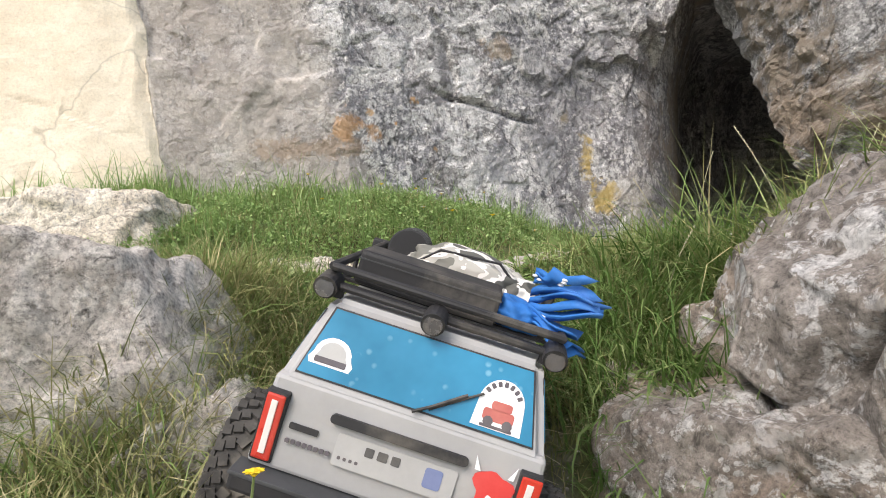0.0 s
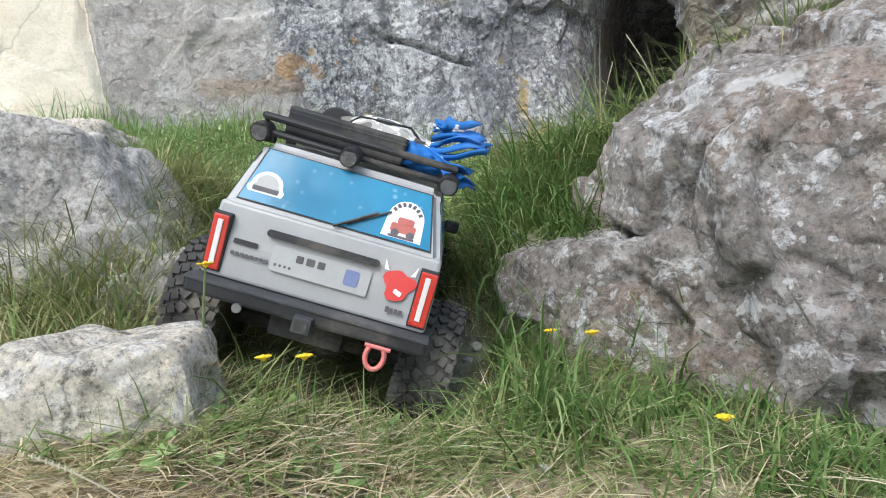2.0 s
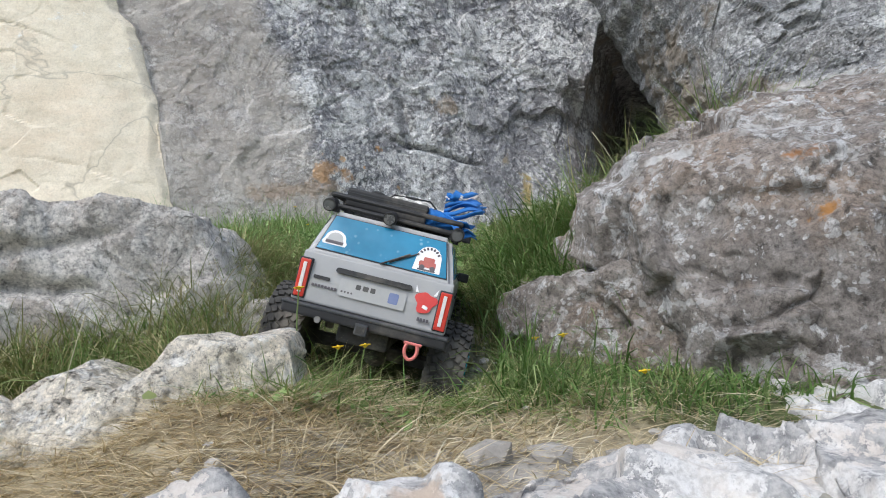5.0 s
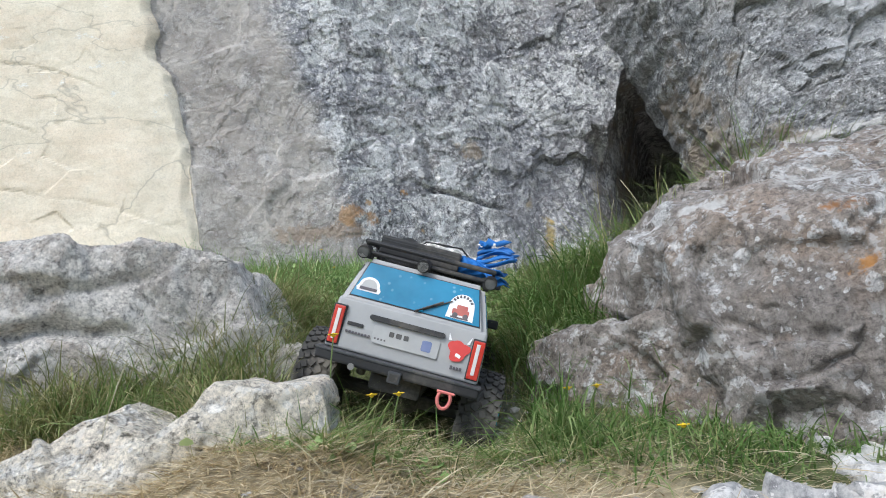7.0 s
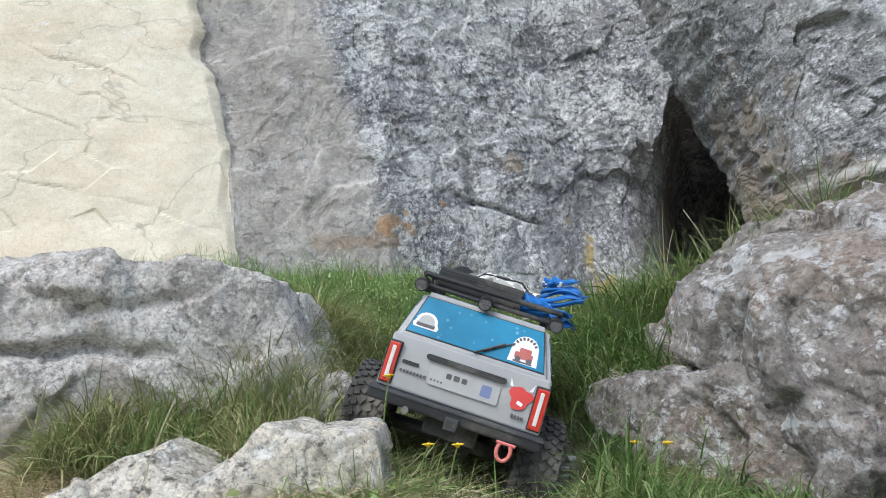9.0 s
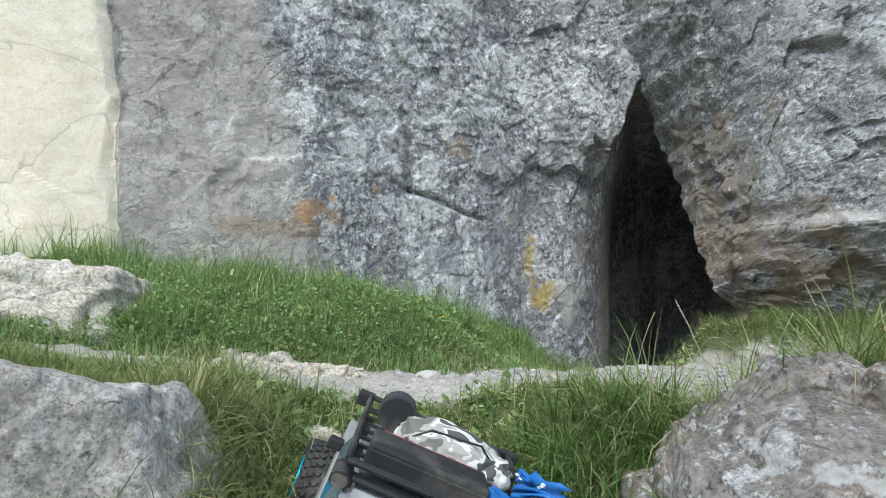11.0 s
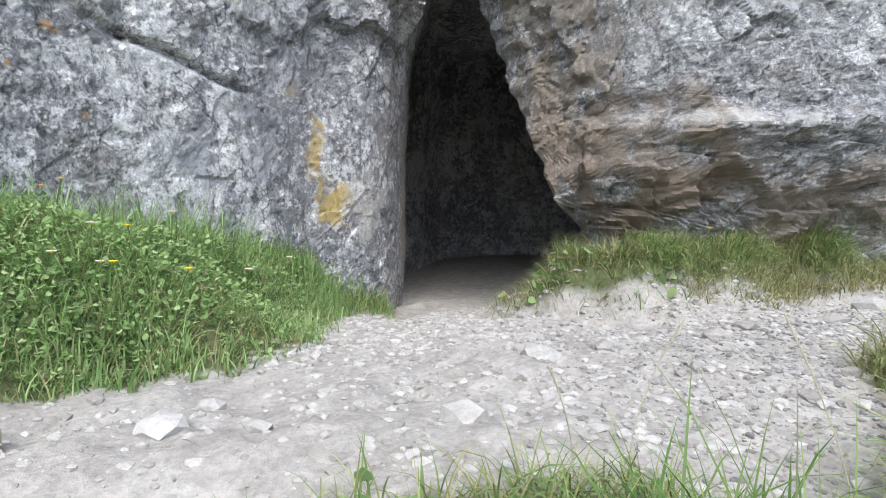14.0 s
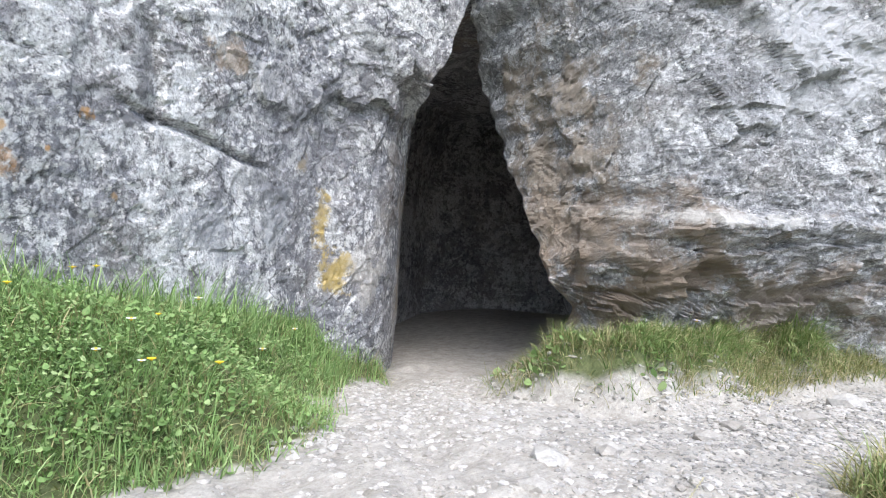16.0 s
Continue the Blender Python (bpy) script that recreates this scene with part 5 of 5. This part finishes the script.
wiper = part("wiper", rod([glass_point(.000, .003, .003), glass_point(.012, .010, .005), glass_point(.032, .024, .004)], .0012, 6), M_BLACK, car, "black rear wiper")
part("blade", rod([glass_point(.010, .0075, .003), glass_point(.042, .0285, .003)], .0009, 6), M_BLACK, wiper)

for sx in (-1, 1):
    part("lamp_surround", box(sx * .0865 - .0078, sx * .0865 + .0078, -.2135, -.203, .0935, .1425, .0015), M_BLACK, car, "thin black lamp surround")
    lamp = part("tail_lamp", box(sx * .0865 - .0065, sx * .0865 + .0075 * (1 if sx > 0 else .87), -.2145, -.204, .095, .141, .0015), M_REDLAMP, car, "red upright tail lamp")
    part("clear_lens", box(sx * .0865 - .0022, sx * .0865 + .0022, -.2155, -.2140, .100, .137, .0005), M_CLEARLAMP, lamp, "pale middle strip of the lamp")
    # lime vinyl behind the rear arch and along the belt line
    part("vinyl_panel", prism([(sx * -.2065, .092), (sx * -.186, .092), (sx * -.160, .1335), (sx * -.100, .1335), (sx * -.07, .138), (sx * -.07, .146), (sx * -.2035, .148)][::sx], .0008, ((sx * .0958, 0, 0), (0, sx, 0), (-sx * .028, 0, 1))), M_LIME, car, "lime yellow vinyl panel on the rear quarter")
    part("vinyl_stripe", prism([(sx * -.07, .139), (sx * .215, .134), (sx * .215, .139), (sx * -.07, .146)][::sx], .0008, ((sx * .0958, 0, 0), (0, sx, 0), (-sx * .028, 0, 1))), M_LIME, car, "lime yellow stripe along the side")
    for yy in (-.058, .030):
        part("door_handle", box(sx * .0945 - .002, sx * .0945 + .002, yy - .008, yy + .008, .128, .132, .001), M_BLACK, car, "black door handle")
    # wheel arches
    for yc, lo in ((-.129, .090), (.156, .092)):
        prof = [(-.066, lo - .004), (-.058, .120), (-.040, .140), (.040, .140), (.056, .122), (.066, lo - .014)]
        inner = [(q[0] * .80, q[1] - (.008 if q[1] > .13 else 0.002)) for q in prof]
        outl = [(sx * (yc + q[0]), q[1]) for q in prof] + [(sx * (yc + q[0]), q[1]) for q in inner[::-1]]
        part("wheel_flare", prism(outl if sx < 0 else outl[::-1], -.016 if sx > 0 else -.016, ((sx * .0935, 0, 0), (0, sx, 0), (0, 0, 1))), M_FLARE, car, "dark grey plastic wheel-arch flare")
    part("sill", box(sx * .088 - .007, sx * .088 + .007, -.062, .090, .066, .076, .002), M_BLACK, car, "black rock slider under the doors")
    part("mirror", box(sx * .099 - .009, sx * .099 + .009, .046, .058, .150, .164, .003), M_BLACK, car, "black door mirror")

# bumpers, hitch and shackles
bumper = part("rear_bumper", box(-.100, .100, -.227, -.206, .075, .088, .003), M_BLACK, car, "scuffed black rear bumper")
part("scuffed_edge", box(-.1005, .1005, -.2285, -.206, .0865, .0895, .0008), M_FLARE, bumper, "scuffed top edge")
part("receiver", box(-.0075, .0075, -.236, -.224, .0695, .0825, .001), M_FLARE, bumper, "square towing receiver")
part("receiver_bore", box(-.005, .005, -.2366, -.2358, .072, .080), M_TYRE, bumper)
part("bolt", rod([(-.052, -.2365, .076), (-.052, -.234, .076)], .004, 8), M_STEEL, bumper, "steel bolt")
for sx, m_ in ((1, M_PINK),):
    bow = [(sx * .062 + .0075 * math.cos(a), -.2310, .067 + .0075 * math.sin(a) * 1.4) for a in np.linspace(radians(140), radians(400), 14)]
    sh = part("shackle", rod(bow, .0022, 6), m_, bumper, "pinkish red bow shackle")
    part("pin", rod([(sx * .062 - .010, -.2310, .075), (sx * .062 + .011, -.2310, .075)], .0018, 6), m_, sh)
front = part("front_bumper", box(-.100, .100, .224, .248, .070, .092, .003), M_BLACK, car, "black front bumper")
part("grille", box(-.060, .060, .2275, .2315, .098, .132, .001), M_BLACK, car, "black slotted grille")
for sx in (-1, 1):
    part("headlight", box(sx * .076 - .012, sx * .076 + .012, .2275, .2315, .104, .128, .002), M_LAMPGLASS, car, "square clear headlight")
part("bonnet_vent", box(-.03, .03, .12, .16, .1505, .1535, .001), M_FLARE, car, "dark bonnet vent")
part("chassis", box(-.032, .032, -.205, .215, .052, .074, .004), M_TYRE, car, "black chassis rails")
for yc in (-.13, .155):
    axle = part("axle", rod([(-.09, yc, .054 if yc > 0 else .040), (.09, yc, .054 if yc > 0 else .040)], .009, 10), M_TYRE, car, "black axle tube")
    bmd = bmesh.new()
    bmesh.ops.create_icosphere(bmd, subdivisions=2, radius=.021, matrix=Matrix.Translation((.012, yc, .054 if yc > 0 else .040)) @ Matrix.Diagonal((.9, 1, 1, 1)))
    part("differential", bmd, M_TYRE, axle, "", True)
    for sx in (-1, 1):
        part("damper", rod([(sx * .055, yc - .01, .058), (sx * .048, yc - .03, .118)], .006, 10), M_STEEL, axle, "steel damper")
part("skid_plate", box(-.03, .03, -.05, .06, .044, .056, .003), M_TYRE, car)

# wheels: carcass, lugs, teal bead ring, yellow dish and hub
WHEEL = [(-.021, .030), (-.0225, .040), (-.0215, .048), (-.017, .052), (.017, .052), (.0215, .048), (.0225, .040), (.021, .030)]
lug_bm = bmesh.new()
for k in range(30):
    a = 2 * math.pi * k / 30
    for sx, da in ((-1, 0), (1, math.pi / 30)):
        for part_k, (xc, w, r0, r1, tw) in enumerate(((.0050, .0070, .0505, .0548, 28), (.0125, .0060, .0500, .0545, -20), (.0188, .0058, .0475, .0535, -10))):
            c = bmesh.ops.create_cube(lug_bm, size=1)["verts"]
            m4 = Matrix.Rotation(a + da + part_k * .06, 4, "X") @ Matrix.Translation((sx * xc, 0, (r0 + r1) / 2)) @ Matrix.Rotation(radians(tw * sx), 4, "Z") @ Matrix.Diagonal((w, .0072, r1 - r0, 1))
            bmesh.ops.transform(lug_bm, matrix=m4, verts=c)
        c = bmesh.ops.create_cube(lug_bm, size=1)["verts"]
        m4 = Matrix.Rotation(a + da, 4, "X") @ Matrix.Translation((sx * .0216, 0, .0465)) @ Matrix.Diagonal((.003, .0055, .009, 1))
        bmesh.ops.transform(lug_bm, matrix=m4, verts=c)
LUGS = bpy.data.meshes.new("tread")
lug_bm.to_mesh(LUGS)
lug_bm.free()
LUGS.materials.append(M_TYRE)
for sx in (-1, 1):
    for yc, steer in ((-.13, 0), (.155, 6)):
        tyre = part("wheel", lathe(WHEEL, 40), M_TYRE, car, "knobbly dusty black tyre on a teal and yellow rim", True, pose(sx * .105, yc, .056 if yc > 0 else .043, 0, 0, steer) @ Matrix.Diagonal((1.1, 1.1, 1.1, 1)))
        tread = new("tread", LUGS)
        tread.parent = tyre
        part("bead_ring", lathe([(sx * .0205, .0235), (sx * .0242, .0245), (sx * .0242, .0315), (sx * .0205, .0325)], 28), M_TEAL, tyre, "teal bead ring")
        part("dish", lathe([(sx * .010, .004), (sx * .012, .023), (sx * .0205, .0242), (sx * .0200, .0225), (sx * .0125, .0180), (sx * .0118, .004)], 24), M_GOLD, tyre, "yellow rim dish")
        part("hub", lathe([(sx * .011, .0085), (sx * .0205, .0075), (sx * .0215, .004)], 10), M_STEEL, tyre, "steel hub nut")
        for k in range(6):
            a = math.pi * k / 3
            part("spoke", box(-.002, .002, -.0035, .0035, .008, .024, .0006), M_GOLD, tyre, "", False, Matrix.Translation((sx * .0165, 0, 0)) @ Matrix.Rotation(a, 4, "X"))

# roof rack
rack = part("roof_rack", rod([(-.083, -.196, .226), (.083, -.196, .226), (.083, .016, .226), (-.083, .016, .226), (-.083, -.196, .226)], .0032, 8), M_BLACK, car, "black tubular roof rack")
part("lower_rail", rod([(-.081, -.194, .213), (.081, -.194, .213), (.081, .014, .213), (-.081, .014, .213), (-.081, -.194, .213)], .0028, 8), M_BLACK, rack)
for k in range(9):
    yy = -.186 + k * .024
    part("slat", box(-.080, .080, yy - .0035, yy + .0035, .2125, .2145), M_BLACK, rack)
for sx in (-1, 1):
    for yy in (-.19, -.12, -.05, -.012):
        part("upright", rod([(sx * .082, yy, .211), (sx * .083, yy, .227)], .0022, 6), M_BLACK, rack)
        part("foot", box(sx * .076 - .004, sx * .076 + .004, yy - .004, yy + .004, .2045, .2125), M_BLACK, rack)
for sx, yy in ((-.05, -.199), (.98, -.190), (-1.0, -.190)):
    lamp = part("work_lamp", rod([(sx * .083, yy + .006, .214), (sx * .083, yy - .010, .212), (sx * .083, yy - .013, .211)], .0085, 16), M_BLACK, rack, "round black work lamp")
    part("reflector", rod([(sx * .083, yy - .0125, .211), (sx * .083, yy - .0140, .2108)], .0068, 16), M_LAMPGLASS, lamp, "clear lamp glass")
for sx in (-1, 1):
    part("corner_lamp", box(sx * .088 - .009, sx * .088 + .009, .016, .030, .212, .228, .002), M_BLACK, rack, "black corner lamp")

rack.location.y = .020

# load on the rack
case = tagged(new("case"), "long black case with a dull red strap, on roof rack", "case")
case.matrix_basis = CAR_POSE @ pose(0, .02, .0005)
part("case_body", box(-.070, .036, -.178, -.132, .2150, .2400, .003), M_BLACK, case)
part("strap", box(-.062, .026, -.1325, -.127, .2300, .2385, .001), plain("dull_pink_strap", (0.55, 0.15, 0.14), 0.7), case, "dull pinkish red strap")
part("lid_seam", box(-.0705, .0365, -.1785, -.1315, .2335, .2345), M_FLARE, case)


def lump(cx_, cy_, cz_, rx_, ry_, rz_, seed, wrinkle=0.16):
    bm = bmesh.new()
    bmesh.ops.create_icosphere(bm, subdivisions=4, radius=1)
    for v in bm.verts:
        k = 1 + wrinkle * noise.fractal(v.co * 2.2 + Vector((seed, 0, 0)), 0.8, 2.1, 4)
        v.co = Vector((cx_ + v.co.x * rx_ * k, cy_ + v.co.y * ry_ * k, cz_ + v.co.z * rz_ * k))
        v.co.z = max(v.co.z, .2150)
    return bm


bag = tagged(new("bag"), "grey and white camouflage cloth bag on the roof rack", "bag")
bag.matrix_basis = CAR_POSE @ pose(0, .02, .0005)
part("bag_body", lump(.004, -.080, .232, .052, .036, .022, 3), M_CAMO, bag, "", True)
part("bag_end", lump(.050, -.078, .228, .022, .034, .017, 9, 0.3), M_CAMO, bag, "", True)
part("lashing", rod([(-.05, -.10, .221), (-.02, -.105, .249), (.03, -.100, .252), (.07, -.095, .221)], .0012, 6), M_BLACK, bag, "black lashing cord")

cloth = tagged(new("folded_cloth"), "folded blue cloth with white spots, on the roof rack", "cloth")
cloth.matrix_basis = CAR_POSE @ pose(0, .02, .0005)
crng = random.Random(5)
bm = bmesh.new()
for k in range(9):
    # each fold is a bent leaf of cloth fanning out to the side
    a0 = radians(-38 + k * 11)
    tilt_ = .004 + .0042 * k
    pts = []
    for i in range(7):
        row = []
        for j in range(4):
            u_, v_ = i / 6, j / 3 - .5
            r_ = .006 + .050 * u_ * (1 - .1 * (k % 3))
            wv = .004 * math.sin(u_ * 5 + k) + .003 * math.sin(v_ * 6 + k * 2)
            row.append(bm.verts.new((.050 + r_ * math.cos(a0) - v_ * .040 * u_ * math.sin(a0), -.165 + .5 * r_ * math.sin(a0) + v_ * .040 * u_ * math.cos(a0) * .6 - .004 * k * u_, .219 + tilt_ + wv + u_ * .010 - (.016 * u_ ** 2 if k < 3 else 0))))
        pts.append(row)
    for i in range(6):
        for j in range(3):
            bm.faces.new((pts[i][j], pts[i + 1][j], pts[i + 1][j + 1], pts[i][j + 1]))
fold = part("folds", bm, M_BLUE, cloth, "", True)
sol = fold.modifiers.new("thickness", "SOLIDIFY")
sol.thickness = 0.0016
part("knot", lump(.050, -.160, .226, .024, .016, .012, 21, 0.3), M_BLUE, cloth, "", True)
bm = bmesh.new()
for k in range(16):
    v = crng.choice(fold.data.vertices[:]).co
    bmesh.ops.create_icosphere(bm, subdivisions=1, radius=.0026, matrix=Matrix.Translation((v.x, v.y, v.z + .001)) @ Matrix.Diagonal((1, 1, .5, 1)))
part("white_spots", bm, M_STICKER, cloth, "white spots")

fan = tagged(new("drum"), "ribbed black drum strapped to the roof rack", "drum")
fan.matrix_basis = CAR_POSE @ pose(-.052, -.015, .2165)
part("drum_body", rod([(0, -.014, .018), (0, .014, .018)], .018, 20), M_BLACK, fan)
for k in range(6):
    part("rib", rod([(0, -.013 + k * .005, .018), (0, -.011 + k * .005, .018)], .0195, 20), M_FLARE, fan)
bm = box(-.03, .045, .012, .042, 0, .02, .003)
net = tagged(new("tool_roll"), "dark tool roll lying on the roof rack", "tool roll")
net.matrix_basis = CAR_POSE @ pose(.02, -.030, .2155)
part("roll_body", bm, M_FLARE, net)
part("buckle", box(.0, .008, .018, .034, .0195, .0225, .001), M_STEEL, net, "steel buckle")


# ---- stones, flowers and stalks ----
def pebble_mesh(seed):
    rng = random.Random(seed)
    bm = bmesh.new()
    bmesh.ops.create_icosphere(bm, subdivisions=1, radius=1)
    sx_, sy_, sz_ = 0.75 + rng.random() * .6, 0.7 + rng.random() * .5, 0.4 + rng.random() * .35
    for v in bm.verts:
        k = 1 + rng.uniform(-.22, .22)
        v.co = Vector((v.co.x * sx_ * k, v.co.y * sy_ * k, v.co.z * sz_ * k))
    co = np.array([v.co[:] for v in bm.verts])
    fa = np.array([[v.index for v in f.verts] for f in bm.faces])
    bm.free()
    return co, fa


PEBBLES = [pebble_mesh(k) for k in range(8)]


def pebble_material(name, *tones):
    m, nt, b = mat_base(name, 0.92)
    geo = nt.nodes.new("ShaderNodeNewGeometry")
    info = nt.nodes.new("ShaderNodeObjectInfo")
    mixr = math_node(nt, "FRACT", math_node(nt, "ADD", geo.outputs["Random Per Island"], info.outputs["Random"]))
    col = ramp(nt, mixr, list(zip((0.0, 0.5, 1.0), tones)))
    n = noise_node(nt, geo.outputs["Position"], 120, 6, 0.7)
    col = mix(nt, 1.0, col, ramp(nt, n, [(0.3, 0.72), (0.65, 1.1)]), "MULTIPLY")
    nt.links.new(col, b.inputs["Base Color"])
    bump(nt, b, n, 0.5, 0.004)
    return m


M_GRAVEL = pebble_material("limestone_gravel", (0.33, 0.305, 0.27), (0.44, 0.415, 0.38), (0.56, 0.535, 0.50))
M_GREY_GRAVEL = pebble_material("grey_gravel", (0.20, 0.19, 0.175), (0.32, 0.305, 0.285), (0.44, 0.425, 0.40))


def gravel(name, n, x0, x1, y0, y1, weight, lo, hi, seed, label, material=M_GRAVEL):
    rng = np.random.default_rng(seed)
    x, y = x0 + (x1 - x0) * rng.random(n), y0 + (y1 - y0) * rng.random(n)
    keep = rng.random(n) < weight(x, y)
    x, y = x[keep], y[keep]
    z = ground_height(x, y)
    r = lo + (hi - lo) * rng.random(len(x)) ** 3
    vs, fs, base = [], [], 0
    for k in range(8):
        m_ = np.arange(len(x)) % 8 == k
        co, fa = PEBBLES[k]
        a = rng.random(m_.sum()) * 2 * math.pi
        c, s = np.cos(a)[:, None], np.sin(a)[:, None]
        v = np.stack([co[None, :, 0] * c - co[None, :, 1] * s, co[None, :, 0] * s + co[None, :, 1] * c, np.repeat(co[None, :, 2], m_.sum(), 0)], -1) * r[m_][:, None, None]
        v = v + np.stack([x[m_], y[m_], z[m_] - r[m_] * .05], 1)[:, None, :]
        fs.append((np.arange(m_.sum())[:, None, None] * len(co) + fa[None]).reshape(-1, 3) + base)
        base += m_.sum() * len(co)
        vs.append(v.reshape(-1, 3))
    tagged(new(name, mesh_from(name, np.concatenate(vs), np.concatenate(fs), material, False)), label, "gravel", kind="stuff")


gravel("track_gravel", 36000, -.5, 1.6, .88, 2.4, lambda x, y: track(x, y) * (0.25 + 0.75 * smooth(-.3, .4, fbm(np.stack([x * 4, y * 4, 0 * x], 1), 3))), .002, .0095, 31, "pale limestone gravel strewn over the track")
gravel("grey_gravel", 26000, .2, 1.7, .9, 1.75, lambda x, y: track(x, y) * smooth(.30, .75, x - 0.35 * (y - 1.2)) * smooth(1.75, 1.5, y), .0014, .0058, 33, "darker grey gravel on the outer side of the track", M_GREY_GRAVEL)
gravel("slope_gravel", 3500, -.35, .55, .2, .95, lambda x, y: track(x, y), .0018, .008, 32, "limestone gravel below the slope")

srng = random.Random(9)
STONE = []
for k in range(5):
    co, fa = PEBBLES[k]
    STONE.append(mesh_from("stone", co, fa, M_GRAVEL, False))
placed = []
for bx, by, r in ((.414, 1.37, .02), (.299, 1.276, .024), (.03, 1.379, .02), (.579, 1.429, .018), (.084, 1.465, .022), (.156, .357, .016), (.11, .35, .02), (.926, 1.50, .02), (.2, 1.42, .016), (.45, 1.25, .02), (.84, 1.478, .02), (.6, 1.449, .022), (.497, 1.459, .026), (1.192, 1.53, .035), (1.36, 1.56, .05), (1.02, 1.50, .018)):
    placed.append((bx, by, r))
while len(placed) < 44:
    bx, by = srng.uniform(-.2, 1.3), srng.uniform(1.12, 1.9)
    if float(track(np.array([bx]), np.array([by]))[0]) > .8:
        placed.append((bx, by, srng.uniform(.007, .013)))
for k, (bx, by, r) in enumerate(placed):
    ob = new("stone", STONE[k % 5])
    ob.matrix_basis = pose(bx, by, float(ground_height(np.array([bx]), np.array([by]))[0]) + r * .15, srng.uniform(-12, 12), srng.uniform(-12, 12), srng.uniform(0, 360)) @ Matrix.Diagonal((r, r, r, 1))
    tagged(ob, "loose pale limestone stone on the ground", "stone", "stones on the ground")

M_PETAL = plain("yellow_petals", (0.80, 0.55, 0.02), 0.6, 0, 0.1, 90)
M_WPETAL = plain("white_petals", (0.80, 0.80, 0.78), 0.6, 0, 0.1, 90)
M_STEM = plain("green_stem", (0.14, 0.20, 0.06), 0.6, 0, 0.2, 90)
M_STALK = plain("straw_stalk", (0.50, 0.46, 0.32), 0.7, 0, 0.2, 90)


def flower(x, y, height, bend, head, petal, label, r=.006):
    """A thin bent stem with a small head of petals."""
    z = float(ground_height(np.array([x]), np.array([y]))[0]) - .004
    th = tagged(new("flower"), label, "flower", "flowers in the grass")
    th.matrix_basis = pose(x, y, z)
    tip = Vector((bend[0], bend[1], height))
    pts = [Vector((0, 0, 0)).lerp(tip, t) + Vector((-bend[0] * .5 * math.sin(math.pi * t), -bend[1] * .5 * math.sin(math.pi * t), 0)) for t in (0, .25, .5, .75, 1)]
    part("stem", rod(pts, .0009, 5), M_STEM, th)
    bm = bmesh.new()
    for k in range(9):
        a = 2 * math.pi * k / 9
        c = Vector((math.cos(a), math.sin(a), 0))
        s_ = Vector((-math.sin(a), math.cos(a), 0))
        q = [tip, tip + c * r * .6 + s_ * r * .28 + Vector((0, 0, r * .35)), tip + c * r + Vector((0, 0, r * .3)), tip + c * r * .6 - s_ * r * .28 + Vector((0, 0, r * .35))]
        bm.faces.new([bm.verts.new(v) for v in q])
    hd = part("petals", bm, petal, th)
    sd = hd.modifiers.new("thickness", "SOLIDIFY")
    sd.thickness = .0006
    bm = bmesh.new()
    bmesh.ops.create_icosphere(bm, subdivisions=1, radius=r * .45, matrix=Matrix.Translation(tip + Vector((0, 0, r * .1))))
    part("flower_centre", bm, petal if petal is M_PETAL else M_PETAL, th)
    return th


M_LILAC = plain("lilac_petals", (0.62, 0.56, 0.80), 0.6, 0, 0.1, 90)
YL, WL = "small yellow flower on a thin green stem", "small white flower in the green bank"
for fx_, fy_, fh in ((.209, .641, .045), (.177, .669, .04), (.27, .52, .03), (-.09, .555, .115), (-.05, .545, .055), (-.02, .545, .065)):
    flower(fx_, fy_, fh, (.01, -.008), 0, M_PETAL, YL, .0065)
frng = random.Random(21)
for k in range(14):
    bx, by = frng.uniform(-.75, .1), frng.uniform(1.55, 1.95)
    if float(on_bank(np.array([bx]), np.array([by]))[0]) > .5:
        flower(bx, by, frng.uniform(.05, .085), (frng.uniform(-.015, .015), frng.uniform(-.02, .0)), 0, M_PETAL if k % 3 else M_WPETAL, YL if k % 3 else WL, frng.uniform(.0045, .0065))
for bx, by in ((.18, 1.95), (.05, 1.85), (.30, 2.2), (-.05, 1.7)):
    flower(bx, by, .07, (.0, -.012), 0, M_WPETAL, WL, .007)

flower(1.088, 1.75, .06, (.004, -.006), 0, M_LILAC, "pale lilac flower in the grass of the mound", .008)


def stalk(x, y, height, lean_x, lean_y, label="dry pale grass stalk with a thin seed head"):
    z = float(ground_height(np.array([x]), np.array([y]))[0]) - .004
    th = tagged(new("grass_stalk"), label, "grass stalk", "dry grass stalks")
    th.matrix_basis = pose(x, y, z)
    pts = [(lean_x * t ** 1.8, lean_y * t ** 1.8, height * t) for t in (0, .2, .4, .6, .8, 1)]
    part("stem", rod(pts, .0005, 5), M_STALK, th)
    bm = bmesh.new()
    for k in range(7):
        t = .80 + .03 * k
        c = Vector((lean_x * t ** 1.8, lean_y * t ** 1.8, height * t))
        bmesh.ops.create_icosphere(bm, subdivisions=1, radius=.0013, matrix=Matrix.Translation(c) @ Matrix.Diagonal((.6, .6, 1.5, 1)))
    part("seed_head", bm, M_STALK, th)


for sx_, sy_, sh_, lx_, ly_ in ((.43, .98, .19, -.05, .03), (.50, 1.0, .16, .05, 0), (.31, 1.12, .10, -.04, -.02), (.36, 1.12, .12, .02, -.03), (.60, .98, .15, .05, -.03), (.62, 1.0, .18, -.04, .02),
                               (.70, .99, .16, .06, .0), (-.13, .93, .12, .02, .0), (.26, .93, .10, .03, -.03), (.02, 1.15, .07, .03, -.02), (-.3, .45, .12, .05, -.03), (-.06, .40, .06, -.05, -.02)):
    stalk(sx_, sy_, sh_, lx_, ly_)
